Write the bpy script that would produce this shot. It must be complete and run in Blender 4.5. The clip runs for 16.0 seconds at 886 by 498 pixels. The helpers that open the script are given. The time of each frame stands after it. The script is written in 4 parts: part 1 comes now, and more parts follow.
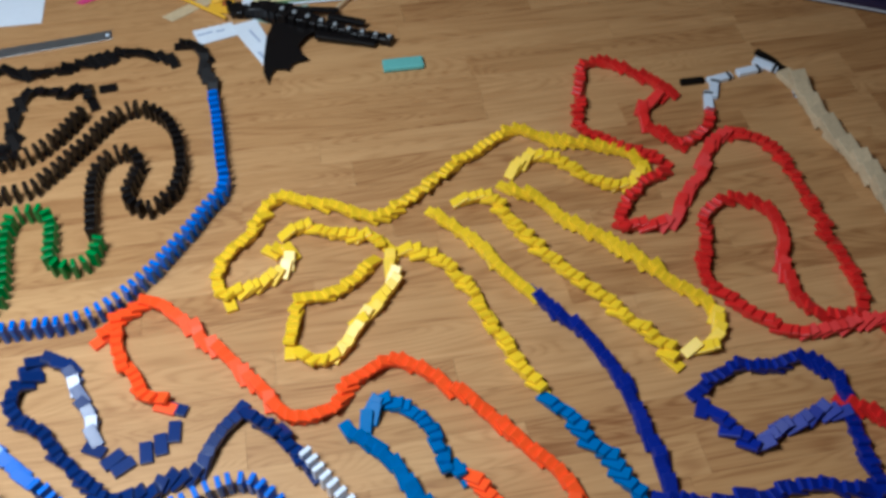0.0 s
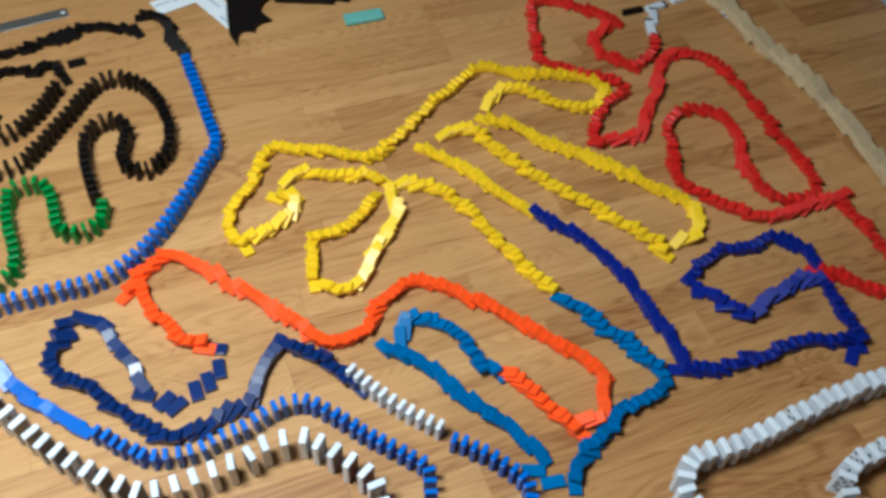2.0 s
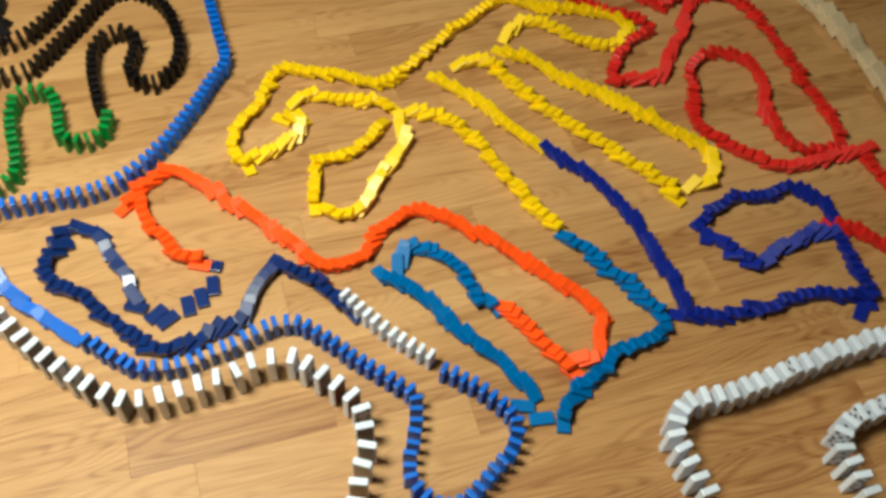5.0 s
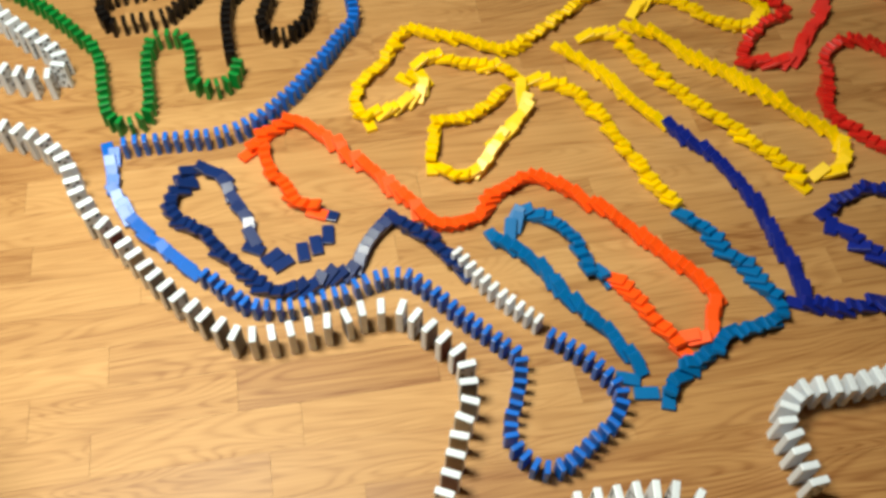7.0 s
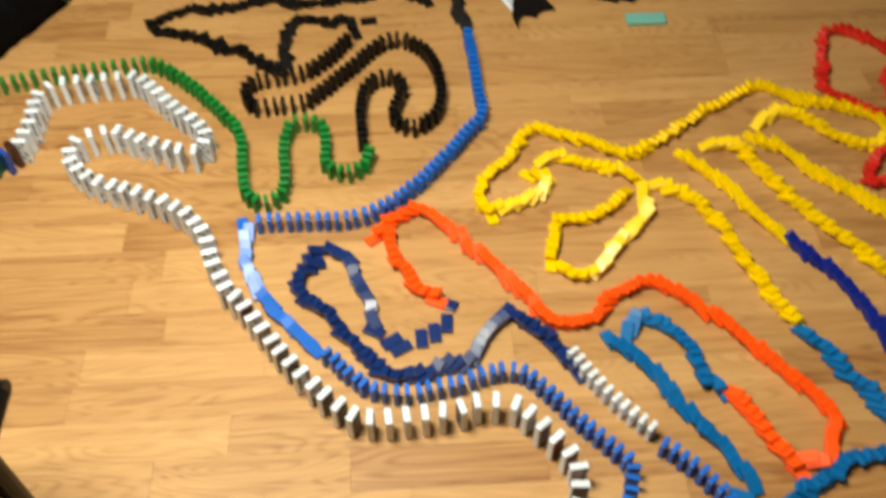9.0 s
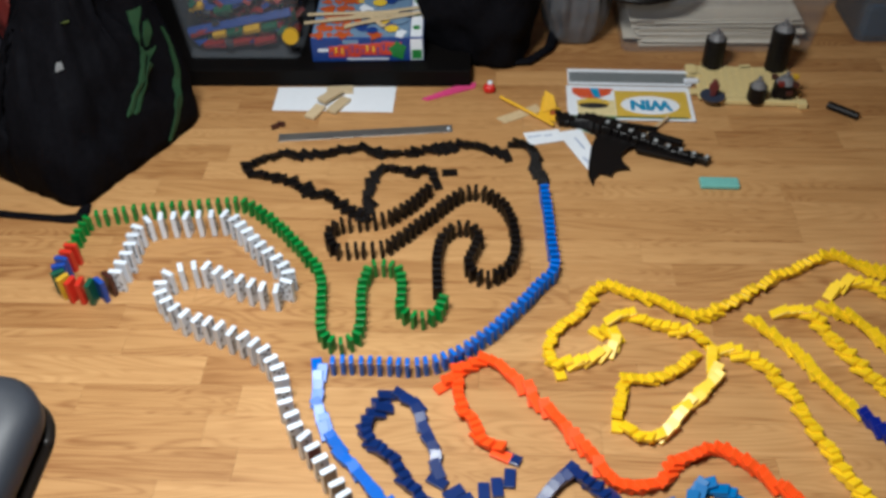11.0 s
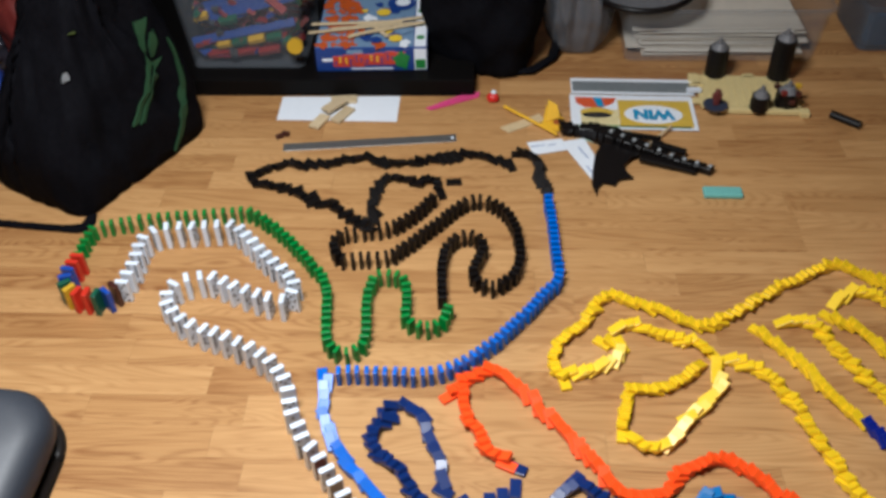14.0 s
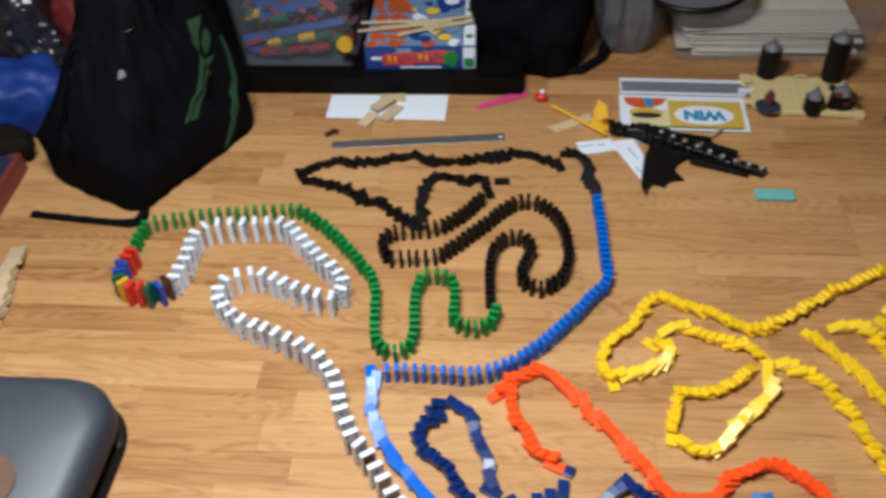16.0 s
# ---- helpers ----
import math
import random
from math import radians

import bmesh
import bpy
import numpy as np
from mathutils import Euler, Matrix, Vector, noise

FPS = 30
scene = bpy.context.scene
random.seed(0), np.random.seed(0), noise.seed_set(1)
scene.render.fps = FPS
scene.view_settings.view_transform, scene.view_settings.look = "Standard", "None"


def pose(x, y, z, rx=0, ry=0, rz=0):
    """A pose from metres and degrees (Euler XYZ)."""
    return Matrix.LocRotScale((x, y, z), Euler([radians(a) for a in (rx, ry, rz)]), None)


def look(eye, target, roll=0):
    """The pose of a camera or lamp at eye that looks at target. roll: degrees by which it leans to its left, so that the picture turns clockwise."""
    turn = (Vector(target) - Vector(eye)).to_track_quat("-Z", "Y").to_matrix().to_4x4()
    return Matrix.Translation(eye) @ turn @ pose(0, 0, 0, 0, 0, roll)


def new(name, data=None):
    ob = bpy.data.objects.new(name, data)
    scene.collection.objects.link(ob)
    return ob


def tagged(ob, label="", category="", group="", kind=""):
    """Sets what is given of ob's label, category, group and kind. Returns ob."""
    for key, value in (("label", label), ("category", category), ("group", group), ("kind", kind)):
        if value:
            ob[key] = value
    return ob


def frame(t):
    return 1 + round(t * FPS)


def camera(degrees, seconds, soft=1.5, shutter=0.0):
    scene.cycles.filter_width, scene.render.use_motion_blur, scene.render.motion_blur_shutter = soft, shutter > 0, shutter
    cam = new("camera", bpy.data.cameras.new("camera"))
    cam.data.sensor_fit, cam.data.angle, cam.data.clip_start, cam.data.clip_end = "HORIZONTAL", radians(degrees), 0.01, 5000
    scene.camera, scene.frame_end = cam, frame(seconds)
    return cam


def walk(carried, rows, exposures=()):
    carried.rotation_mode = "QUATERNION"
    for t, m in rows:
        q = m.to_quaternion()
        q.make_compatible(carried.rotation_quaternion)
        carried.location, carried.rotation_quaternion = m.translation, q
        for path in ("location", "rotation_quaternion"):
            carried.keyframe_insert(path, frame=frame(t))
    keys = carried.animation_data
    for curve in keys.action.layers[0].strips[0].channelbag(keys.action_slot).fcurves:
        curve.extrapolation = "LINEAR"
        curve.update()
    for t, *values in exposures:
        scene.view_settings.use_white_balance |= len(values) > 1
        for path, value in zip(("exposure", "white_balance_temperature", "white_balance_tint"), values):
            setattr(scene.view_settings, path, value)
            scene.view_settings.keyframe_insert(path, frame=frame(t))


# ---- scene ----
cam = camera(51.7, 16.0, soft=3.4, shutter=0.5)
# seconds, eye, turn, pitch, roll
PATH = [
    (0.0, 0.252, 0.111, 1.053, -11.97, -51.23, 1.10),
    (0.5, 0.213, 0.095, 1.043, -11.89, -50.69, 3.37),
    (1.0, 0.140, 0.068, 1.036, -14.48, -49.46, 2.10),
    (1.5, 0.095, 0.022, 1.034, -16.15, -49.40, 0.48),
    (2.0, 0.054, 0.033, 1.053, -23.37, -51.41, 3.69),
    (2.5, 0.099, -0.001, 1.030, -25.36, -50.92, 3.04),
    (3.0, 0.097, -0.003, 1.030, -25.31, -51.59, 3.47),
    (3.5, 0.086, -0.014, 1.012, -23.69, -52.59, 4.80),
    (4.0, 0.079, 0.000, 1.016, -22.54, -54.08, 5.32),
    (4.5, 0.095, 0.002, 1.014, -20.98, -54.27, 4.46),
    (5.0, 0.088, 0.011, 1.015, -20.72, -54.45, 4.86),
    (5.2, 0.049, 0.014, 1.011, -20.25, -54.19, 5.44),
    (7.3, 0.050, -0.013, 0.991, -10.82, -55.52, 1.39),
    (7.5, 0.054, -0.011, 0.996, -11.89, -55.92, 1.43),
    (8.0, 0.047, -0.015, 0.995, -13.78, -55.24, 2.81),
    (8.5, 0.026, -0.019, 0.995, -9.07, -54.06, 0.56),
    (9.0, -0.002, -0.003, 1.025, -2.80, -50.51, -0.59),
    (9.5, 0.005, 0.007, 1.052, 1.75, -46.41, -1.56),
    (10.0, 0.002, 0.001, 1.068, 3.36, -43.15, -2.11),
    (10.2, -0.004, -0.004, 1.063, 2.95, -42.26, -1.53),
    (12.3, -0.011, 0.002, 1.100, 3.30, -42.83, -1.66),
    (12.5, -0.018, -0.005, 1.087, 3.23, -42.31, -1.56),
    (13.0, -0.017, -0.003, 1.083, 3.29, -42.13, -1.63),
    (13.5, -0.019, -0.002, 1.086, 3.15, -42.18, -1.60),
    (14.0, -0.014, -0.001, 1.085, 3.15, -42.13, -1.63),
    (14.5, 0.000, 0.000, 1.077, 3.52, -41.98, -1.99),
    (15.0, -0.010, 0.000, 1.084, 3.25, -42.30, -1.96),
    (15.5, -0.013, 0.001, 1.084, 3.20, -42.29, -2.11),
    (16.0, -0.032, -0.003, 1.086, 6.33, -42.10, -2.95),
]
EXPOSURES = [(0.0, 0.08, 5150, 3), (1.0, 0.08, 5250, 1), (2.2, 0.17, 5650, -3), (5.0, 0.27, 6650, -5), (8.0, 0.37, 7250, -2), (9.5, 0.27, 7450, 0), (10.0, 0.23, 6050, 2), (12.5, 0.19, 5950, 8), (16.0, 0.19, 5800, 8)]
walk(cam, [(t, pose(x, y, z, 90 + pitch, 0, turn) @ pose(0, 0, 0, 0, 0, roll)) for t, x, y, z, turn, pitch, roll in PATH], EXPOSURES)

from mathutils.bvhtree import BVHTree

# ---- light ----
world = bpy.data.worlds.new("room_world")
scene.world = world
world.use_nodes = True
world.node_tree.nodes["Background"].inputs[0].default_value = (0.5, 0.48, 0.45, 1)
world.node_tree.nodes["Background"].inputs[1].default_value = 0.2


def area_lamp(name, place, target, size, watts, colour):
    data = bpy.data.lights.new(name, "AREA")
    data.shape, data.size, data.energy, data.color = "DISK", size, watts, colour
    ob = new(name, data)
    ob.matrix_world = look(place, target)
    return ob


area_lamp("ceiling_lamp_light", (-0.36, 0.64, 1.52), (-0.36, 0.64, 0), 0.48, 35.0, (1.0, 0.965, 0.91))


# ---- materials ----
def node_material(name):
    m = bpy.data.materials.new(name)
    m.use_nodes = True
    return m, m.node_tree.nodes, m.node_tree.links, m.node_tree.nodes["Principled BSDF"]


def plain(name, colour, rough=0.5, metal=0.0, vary=0.15, grain=40.0, bump=0.1, alpha=1.0, transmission=0.0, coat=0.0, piece_vary=0.0, spec=0.5):
    """A surface with tone variation at two scales, fine relief and, if asked, a tone of its own for every piece."""
    m, nodes, links, bsdf = node_material(name)
    coords = nodes.new("ShaderNodeTexCoord")
    broad = nodes.new("ShaderNodeTexNoise")
    broad.inputs["Scale"].default_value = grain * 0.2
    fine = nodes.new("ShaderNodeTexNoise")
    fine.inputs["Scale"].default_value = grain * 3
    fine.inputs["Detail"].default_value = 6
    for n in (broad, fine):
        links.new(coords.outputs["Object"], n.inputs["Vector"])
    mix = nodes.new("ShaderNodeMath")
    mix.operation = "MULTIPLY_ADD"
    links.new(broad.outputs["Fac"], mix.inputs[0])
    mix.inputs[1].default_value = 0.6
    links.new(fine.outputs["Fac"], mix.inputs[2])
    ramp = nodes.new("ShaderNodeMapRange")
    ramp.inputs["From Min"].default_value, ramp.inputs["From Max"].default_value = 0.5, 1.1
    ramp.inputs["To Min"].default_value, ramp.inputs["To Max"].default_value = 1 - vary, 1 + vary
    links.new(mix.outputs[0], ramp.inputs["Value"])
    tone = ramp.outputs["Result"]
    if piece_vary:
        info = nodes.new("ShaderNodeObjectInfo")
        piece = nodes.new("ShaderNodeMapRange")
        piece.inputs["To Min"].default_value, piece.inputs["To Max"].default_value = 1 - piece_vary, 1 + piece_vary
        links.new(info.outputs["Random"], piece.inputs["Value"])
        both = nodes.new("ShaderNodeMath")
        both.operation = "MULTIPLY"
        links.new(tone, both.inputs[0])
        links.new(piece.outputs["Result"], both.inputs[1])
        tone = both.outputs[0]
    scale = nodes.new("ShaderNodeVectorMath")
    scale.operation = "SCALE"
    scale.inputs[0].default_value = colour
    links.new(tone, scale.inputs["Scale"])
    links.new(scale.outputs[0], bsdf.inputs["Base Color"])
    bsdf.inputs["Roughness"].default_value = rough
    bsdf.inputs["Metallic"].default_value = metal
    bsdf.inputs["Alpha"].default_value = alpha
    bsdf.inputs["Transmission Weight"].default_value = transmission
    bsdf.inputs["Coat Weight"].default_value = coat
    bsdf.inputs["Specular IOR Level"].default_value = spec
    if bump:
        relief = nodes.new("ShaderNodeBump")
        relief.inputs["Strength"].default_value = bump
        relief.inputs["Distance"].default_value = 0.001
        links.new(fine.outputs["Fac"], relief.inputs["Height"])
        links.new(relief.outputs[0], bsdf.inputs["Normal"])
    return m


def oak(name):
    """Satin oak strip: long grain, arched figure, pores and a tone for every strip."""
    m, nodes, links, bsdf = node_material(name)
    coords = nodes.new("ShaderNodeTexCoord")
    info = nodes.new("ShaderNodeObjectInfo")
    shift = nodes.new("ShaderNodeVectorMath")
    shift.operation = "SCALE"
    shift.inputs[0].default_value = (37.0, 11.0, 5.0)
    links.new(info.outputs["Random"], shift.inputs["Scale"])
    place = nodes.new("ShaderNodeVectorMath")
    links.new(coords.outputs["Object"], place.inputs[0])
    links.new(shift.outputs[0], place.inputs[1])

    def stretched(sx, sy, kind):
        s = nodes.new("ShaderNodeVectorMath")
        s.operation = "MULTIPLY"
        s.inputs[1].default_value = (sx, sy, 1.0)
        links.new(place.outputs[0], s.inputs[0])
        n = nodes.new(kind)
        links.new(s.outputs[0], n.inputs["Vector"])
        return n

    figure = stretched(1.7, 13.0, "ShaderNodeTexNoise")
    figure.inputs["Scale"].default_value, figure.inputs["Detail"].default_value = 1.0, 2.0
    figure.inputs["Distortion"].default_value = 0.6
    rings = nodes.new("ShaderNodeMath")
    rings.operation = "MULTIPLY"
    rings.inputs[1].default_value = 185.0
    links.new(figure.outputs["Fac"], rings.inputs[0])
    wave = nodes.new("ShaderNodeMath")
    wave.operation = "SINE"
    links.new(rings.outputs[0], wave.inputs[0])
    fibre = stretched(8.0, 330.0, "ShaderNodeTexNoise")
    fibre.inputs["Scale"].default_value, fibre.inputs["Detail"].default_value = 1.0, 5.0
    cloud = stretched(3.0, 9.0, "ShaderNodeTexNoise")
    cloud.inputs["Scale"].default_value, cloud.inputs["Detail"].default_value = 1.0, 3.0

    def madd(a, k, b):
        n = nodes.new("ShaderNodeMath")
        n.operation = "MULTIPLY_ADD"
        links.new(a, n.inputs[0])
        n.inputs[1].default_value = k
        if isinstance(b, float):
            n.inputs[2].default_value = b
        else:
            links.new(b, n.inputs[2])
        return n.outputs[0]

    half = madd(wave.outputs[0], 0.5, 0.5)
    line = nodes.new("ShaderNodeMath")
    line.operation = "POWER"
    links.new(half, line.inputs[0])
    line.inputs[1].default_value = 2.0
    strength = nodes.new("ShaderNodeMath")
    strength.operation = "MULTIPLY"
    links.new(line.outputs[0], strength.inputs[0])
    links.new(cloud.outputs["Fac"], strength.inputs[1])
    tone = madd(strength.outputs[0], -0.23, 0.325)
    tone = madd(fibre.outputs["Fac"], 0.36, tone)
    tone = madd(cloud.outputs["Fac"], 0.10, tone)
    tone = madd(info.outputs["Random"], 0.225, tone)
    streak = stretched(4.0, 62.0, "ShaderNodeTexNoise")
    streak.inputs["Scale"].default_value, streak.inputs["Detail"].default_value, streak.inputs["Distortion"].default_value = 1.0, 3.0, 0.4
    dark = nodes.new("ShaderNodeMapRange")
    dark.inputs["From Min"].default_value, dark.inputs["From Max"].default_value = 0.50, 0.72
    links.new(streak.outputs["Fac"], dark.inputs["Value"])
    tone = madd(dark.outputs["Result"], -0.09, tone)
    pale = nodes.new("ShaderNodeMapRange")
    pale.inputs["From Min"].default_value, pale.inputs["From Max"].default_value = 0.47, 0.30
    links.new(streak.outputs["Fac"], pale.inputs["Value"])
    tone = madd(pale.outputs["Result"], 0.06, tone)
    ramp = nodes.new("ShaderNodeValToRGB")
    ramp.color_ramp.elements[0].position, ramp.color_ramp.elements[0].color = 0.36, (0.220, 0.083, 0.023, 1)
    ramp.color_ramp.elements[1].position, ramp.color_ramp.elements[1].color = 0.92, (0.60, 0.350, 0.146, 1)
    mid = ramp.color_ramp.elements.new(0.62)
    mid.color = (0.432, 0.228, 0.084, 1)
    links.new(tone, ramp.inputs[0])
    links.new(ramp.outputs[0], bsdf.inputs["Base Color"])
    bsdf.inputs["Specular IOR Level"].default_value = 0.42
    gloss = nodes.new("ShaderNodeMapRange")
    gloss.inputs["To Min"].default_value, gloss.inputs["To Max"].default_value = 0.40, 0.54
    gloss_mix = madd(info.outputs["Random"], 0.6, cloud.outputs["Fac"])
    links.new(gloss_mix, gloss.inputs["Value"])
    links.new(gloss.outputs["Result"], bsdf.inputs["Roughness"])
    relief = nodes.new("ShaderNodeBump")
    relief.inputs["Strength"].default_value, relief.inputs["Distance"].default_value = 0.12, 0.0006
    links.new(fibre.outputs["Fac"], relief.inputs["Height"])
    links.new(relief.outputs[0], bsdf.inputs["Normal"])
    return m


OAK = oak("satin_oak")
# walls stay out of view; dark brown keeps bounced light off the back floor
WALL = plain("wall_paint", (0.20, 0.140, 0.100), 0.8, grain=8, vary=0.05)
CEILING = plain("ceiling_paint", (0.76, 0.71, 0.64), 0.9, grain=8, vary=0.04)
YELLOW = plain("yellow_plastic", (0.87, 0.575, 0.008), 0.36, vary=0.06, bump=0.05, piece_vary=0.05)
RED = plain("red_plastic", (0.62, 0.018, 0.014), 0.36, vary=0.06, bump=0.05, piece_vary=0.08)
DARK_BLUE = plain("dark_blue_plastic", (0.005, 0.017, 0.235), 0.42, spec=0.35, vary=0.06, bump=0.05, piece_vary=0.07)
TEAL = plain("teal_plastic", (0.0005, 0.130, 0.375), 0.46, spec=0.25, vary=0.06, bump=0.05, piece_vary=0.07)
ORANGE = plain("orange_plastic", (0.96, 0.095, 0.010), 0.44, spec=0.35, vary=0.05, bump=0.05, piece_vary=0.03)
NAVY = plain("navy_plastic", (0.006, 0.024, 0.125), 0.28, vary=0.06, bump=0.05, piece_vary=0.14)
BLUE = plain("blue_plastic", (0.003, 0.130, 0.60), 0.34, spec=0.5, vary=0.06, bump=0.05, piece_vary=0.10)
BLACK = plain("black_plastic", (0.006, 0.005, 0.005), 0.36, spec=0.22, vary=0.08, bump=0.05, piece_vary=0.2)
GREEN = plain("green_plastic", (0.003, 0.205, 0.032), 0.38, vary=0.06, bump=0.05, piece_vary=0.12)
WHITE = plain("white_plastic", (0.74, 0.79, 0.87), 0.35, vary=0.05, bump=0.05, piece_vary=0.10)
IVORY = plain("ivory_plastic", (0.71, 0.78, 0.88), 0.30, vary=0.05, bump=0.05, piece_vary=0.08)
PIP = plain("pip_black", (0.02, 0.02, 0.025), 0.5, bump=0)
BROWN = plain("dark_brown_plastic", (0.055, 0.016, 0.012), 0.35, bump=0.05)
BOTTLE_GREEN = plain("bottle_green_plastic", (0.01, 0.09, 0.05), 0.35, bump=0.05)
DEEP_RED = plain("deep_red_plastic", (0.58, 0.030, 0.014), 0.38, bump=0.05)
DEEP_BLUE = plain("deep_blue_plastic", (0.012, 0.060, 0.34), 0.38, bump=0.05)
DARK_RED = plain("dark_red_plastic", (0.16, 0.014, 0.012), 0.4, bump=0.05)
OCHRE = plain("ochre_plastic", (0.60, 0.36, 0.02), 0.38, bump=0.05)
BEIGE = plain("bare_pine", (0.56, 0.44, 0.27), 0.65, vary=0.14, grain=60, bump=0.25, piece_vary=0.10)
PAPER = plain("white_paper", (0.74, 0.78, 0.84), 0.8, vary=0.03, grain=30)
STEEL = plain("brushed_steel", (0.34, 0.34, 0.33), 0.46, metal=0.85, vary=0.12, grain=25)
BLACK_CLOTH = plain("black_nylon", (0.0045, 0.0045, 0.0062), 0.75, spec=0.04, vary=0.3, grain=30, bump=0.5)
GREEN_TRIM = plain("green_trim", (0.010, 0.050, 0.017), 0.7, vary=0.15, grain=60)
BLACK_VINYL = plain("black_vinyl", (0.018, 0.021, 0.028), 0.48, vary=0.10, grain=60, bump=0.06)
BLACK_METAL = plain("black_enamel", (0.008, 0.006, 0.005), 0.4, spec=0.25, vary=0.2)
BLACK_WOOD = plain("black_laminate", (0.0035, 0.003, 0.003), 0.55, spec=0.1, vary=0.2)


# ---- building helpers ----
def bm_box(sx, sy, sz, centre=(0, 0, 0), bevel=0.0, segments=2, bm=None):
    fresh = bmesh.new()
    bmesh.ops.create_cube(fresh, size=1, matrix=Matrix.Translation(centre) @ Matrix.Diagonal((sx, sy, sz, 1)))
    if bevel:
        bmesh.ops.bevel(fresh, geom=list(fresh.edges), offset=bevel, segments=segments, affect="EDGES", profile=0.5)
    if bm is None:
        return fresh
    data = bpy.data.meshes.new("join")
    fresh.to_mesh(data)
    fresh.free()
    bm.from_mesh(data)
    bpy.data.meshes.remove(data)
    return bm


def bm_cylinder(r1, r2, depth, centre=(0, 0, 0), sides=24, bm=None, turn=None):
    bm = bm or bmesh.new()
    m = Matrix.Translation(centre) @ (turn or Matrix.Identity(4))
    bmesh.ops.create_cone(bm, cap_ends=True, segments=sides, radius1=r1, radius2=r2, depth=depth, matrix=m)
    return bm


def mesh_of(name, bm, materials, smooth=False):
    data = bpy.data.meshes.new(name)
    bmesh.ops.recalc_face_normals(bm, faces=list(bm.faces))
    bm.to_mesh(data)
    bm.free()
    for m in materials if isinstance(materials, (list, tuple)) else [materials]:
        data.materials.append(m)
    if smooth:
        for p in data.polygons:
            p.use_smooth = True
    return data


def thing(name, bm, material, m=None, label="", category="", group="", kind="", smooth=False):
    ob = new(name, mesh_of(name, bm, material, smooth))
    if m is not None:
        ob.matrix_world = m
    return tagged(ob, label, category, group, kind)


def holder(name, m, label, category, group="", kind=""):
    ob = new(name)
    ob.empty_display_size = 0.02
    ob.matrix_world = m
    return tagged(ob, label, category, group, kind)


def part(name, bm, material, parent, label="", smooth=False, m=None):
    ob = new(name, mesh_of(name, bm, material, smooth))
    ob.parent = parent
    if m is not None:
        ob.matrix_local = m
    return tagged(ob, label)


def tube(points, radius, sides=8, closed=False, flat=1.0):
    """A round or flattened bar along points."""
    bm = bmesh.new()
    rings = []
    pts = [Vector(p) for p in points]
    for i, p in enumerate(pts):
        d = (pts[min(i + 1, len(pts) - 1)] - pts[max(i - 1, 0)]).normalized()
        side = d.cross(Vector((0, 0, 1)))
        side = side.normalized() if side.length > 1e-4 else Vector((1, 0, 0))
        up = side.cross(d)
        rings.append([bm.verts.new(p + side * radius * math.cos(a) + up * radius * flat * math.sin(a))
                      for a in (2 * math.pi * k / sides for k in range(sides))])
    for a, b in zip(rings, rings[1:]):
        for k in range(sides):
            bm.faces.new((a[k], a[(k + 1) % sides], b[(k + 1) % sides], b[k]))
    bm.faces.new(rings[0])
    bm.faces.new(rings[-1])
    return bm


def slab(outline, thick, z=0.0):
    """A flat sheet of some thickness with the given outline."""
    bm = bmesh.new()
    low = [bm.verts.new((x, y, z)) for x, y in outline]
    top = [bm.verts.new((x, y, z + thick)) for x, y in outline]
    bm.faces.new(low)
    bm.faces.new(top)
    for k in range(len(low)):
        j = (k + 1) % len(low)
        bm.faces.new((low[k], low[j], top[j], top[k]))
    return bm


def blob(rx, ry, rz, centre=(0, 0, 0), lumps=0.1, scale=6.0, power=2.6, seed=0, cut=None):
    """A soft, wrinkled body: a rounded box with noise, flat where it meets the floor."""
    bm = bmesh.new()
    bmesh.ops.create_icosphere(bm, subdivisions=5, radius=1)
    for v in bm.verts:
        n = v.co.normalized()
        k = (abs(n.x) ** power + abs(n.y) ** power + abs(n.z) ** power) ** (-1 / power)
        p = Vector((n.x * k * rx, n.y * k * ry, n.z * k * rz))
        w = noise.noise(p * scale + Vector((seed, 0, 0))) + 0.5 * noise.noise(p * scale * 2.7 + Vector((0, seed, 3)))
        fold = abs(noise.noise(p * scale * 1.4 + Vector((seed, 9, 0)))) * 0.8
        p *= 1 + lumps * (w - fold)
        p += Vector(centre)
        p.z = max(p.z, 0.001)
        v.co = p
    return bm


def spline(points, step):
    """Places a step apart on a smooth line through the points, with the heading there."""
    p = [Vector((x, y, 0)) for x, y in points]
    if len(p) == 2:
        dense = [p[0].lerp(p[1], k / 40) for k in range(41)]
    else:
        p = [2 * p[0] - p[1]] + p + [2 * p[-1] - p[-2]]
        dense = []
        for a, b, c, d in zip(p, p[1:], p[2:], p[3:]):
            for k in range(24):
                u = k / 24
                dense.append(0.5 * (2 * b + (c - a) * u + (2 * a - 5 * b + 4 * c - d) * u * u + (3 * b - a - 3 * c + d) * u ** 3))
        dense.append(p[-2])
    total = sum((b - a).length for a, b in zip(dense, dense[1:]))
    count = max(1, round(total / step))
    step, out, run, goal = total / count, [], 0.0, 0.0
    for a, b in zip(dense, dense[1:]):
        seg = (b - a).length
        while seg > 0 and run + seg >= goal - 1e-9 and len(out) <= count:
            out.append((a.lerp(b, (goal - run) / seg), math.atan2(b.y - a.y, b.x - a.x)))
            goal += step
        run += seg
    return out


# ---- dominoes ----
SMALL = (0.0064, 0.0160, 0.0295)   # thickness, width, height
LARGE = (0.0088, 0.0220, 0.0455)
BLOCK = (0.0110, 0.0270, 0.062)


def domino_mesh(name, size, material, edge):
    t, w, h = size
    return mesh_of(name, bm_box(t, w, h, (0, 0, h / 2), edge, 2), material)


chance = random.Random(7)


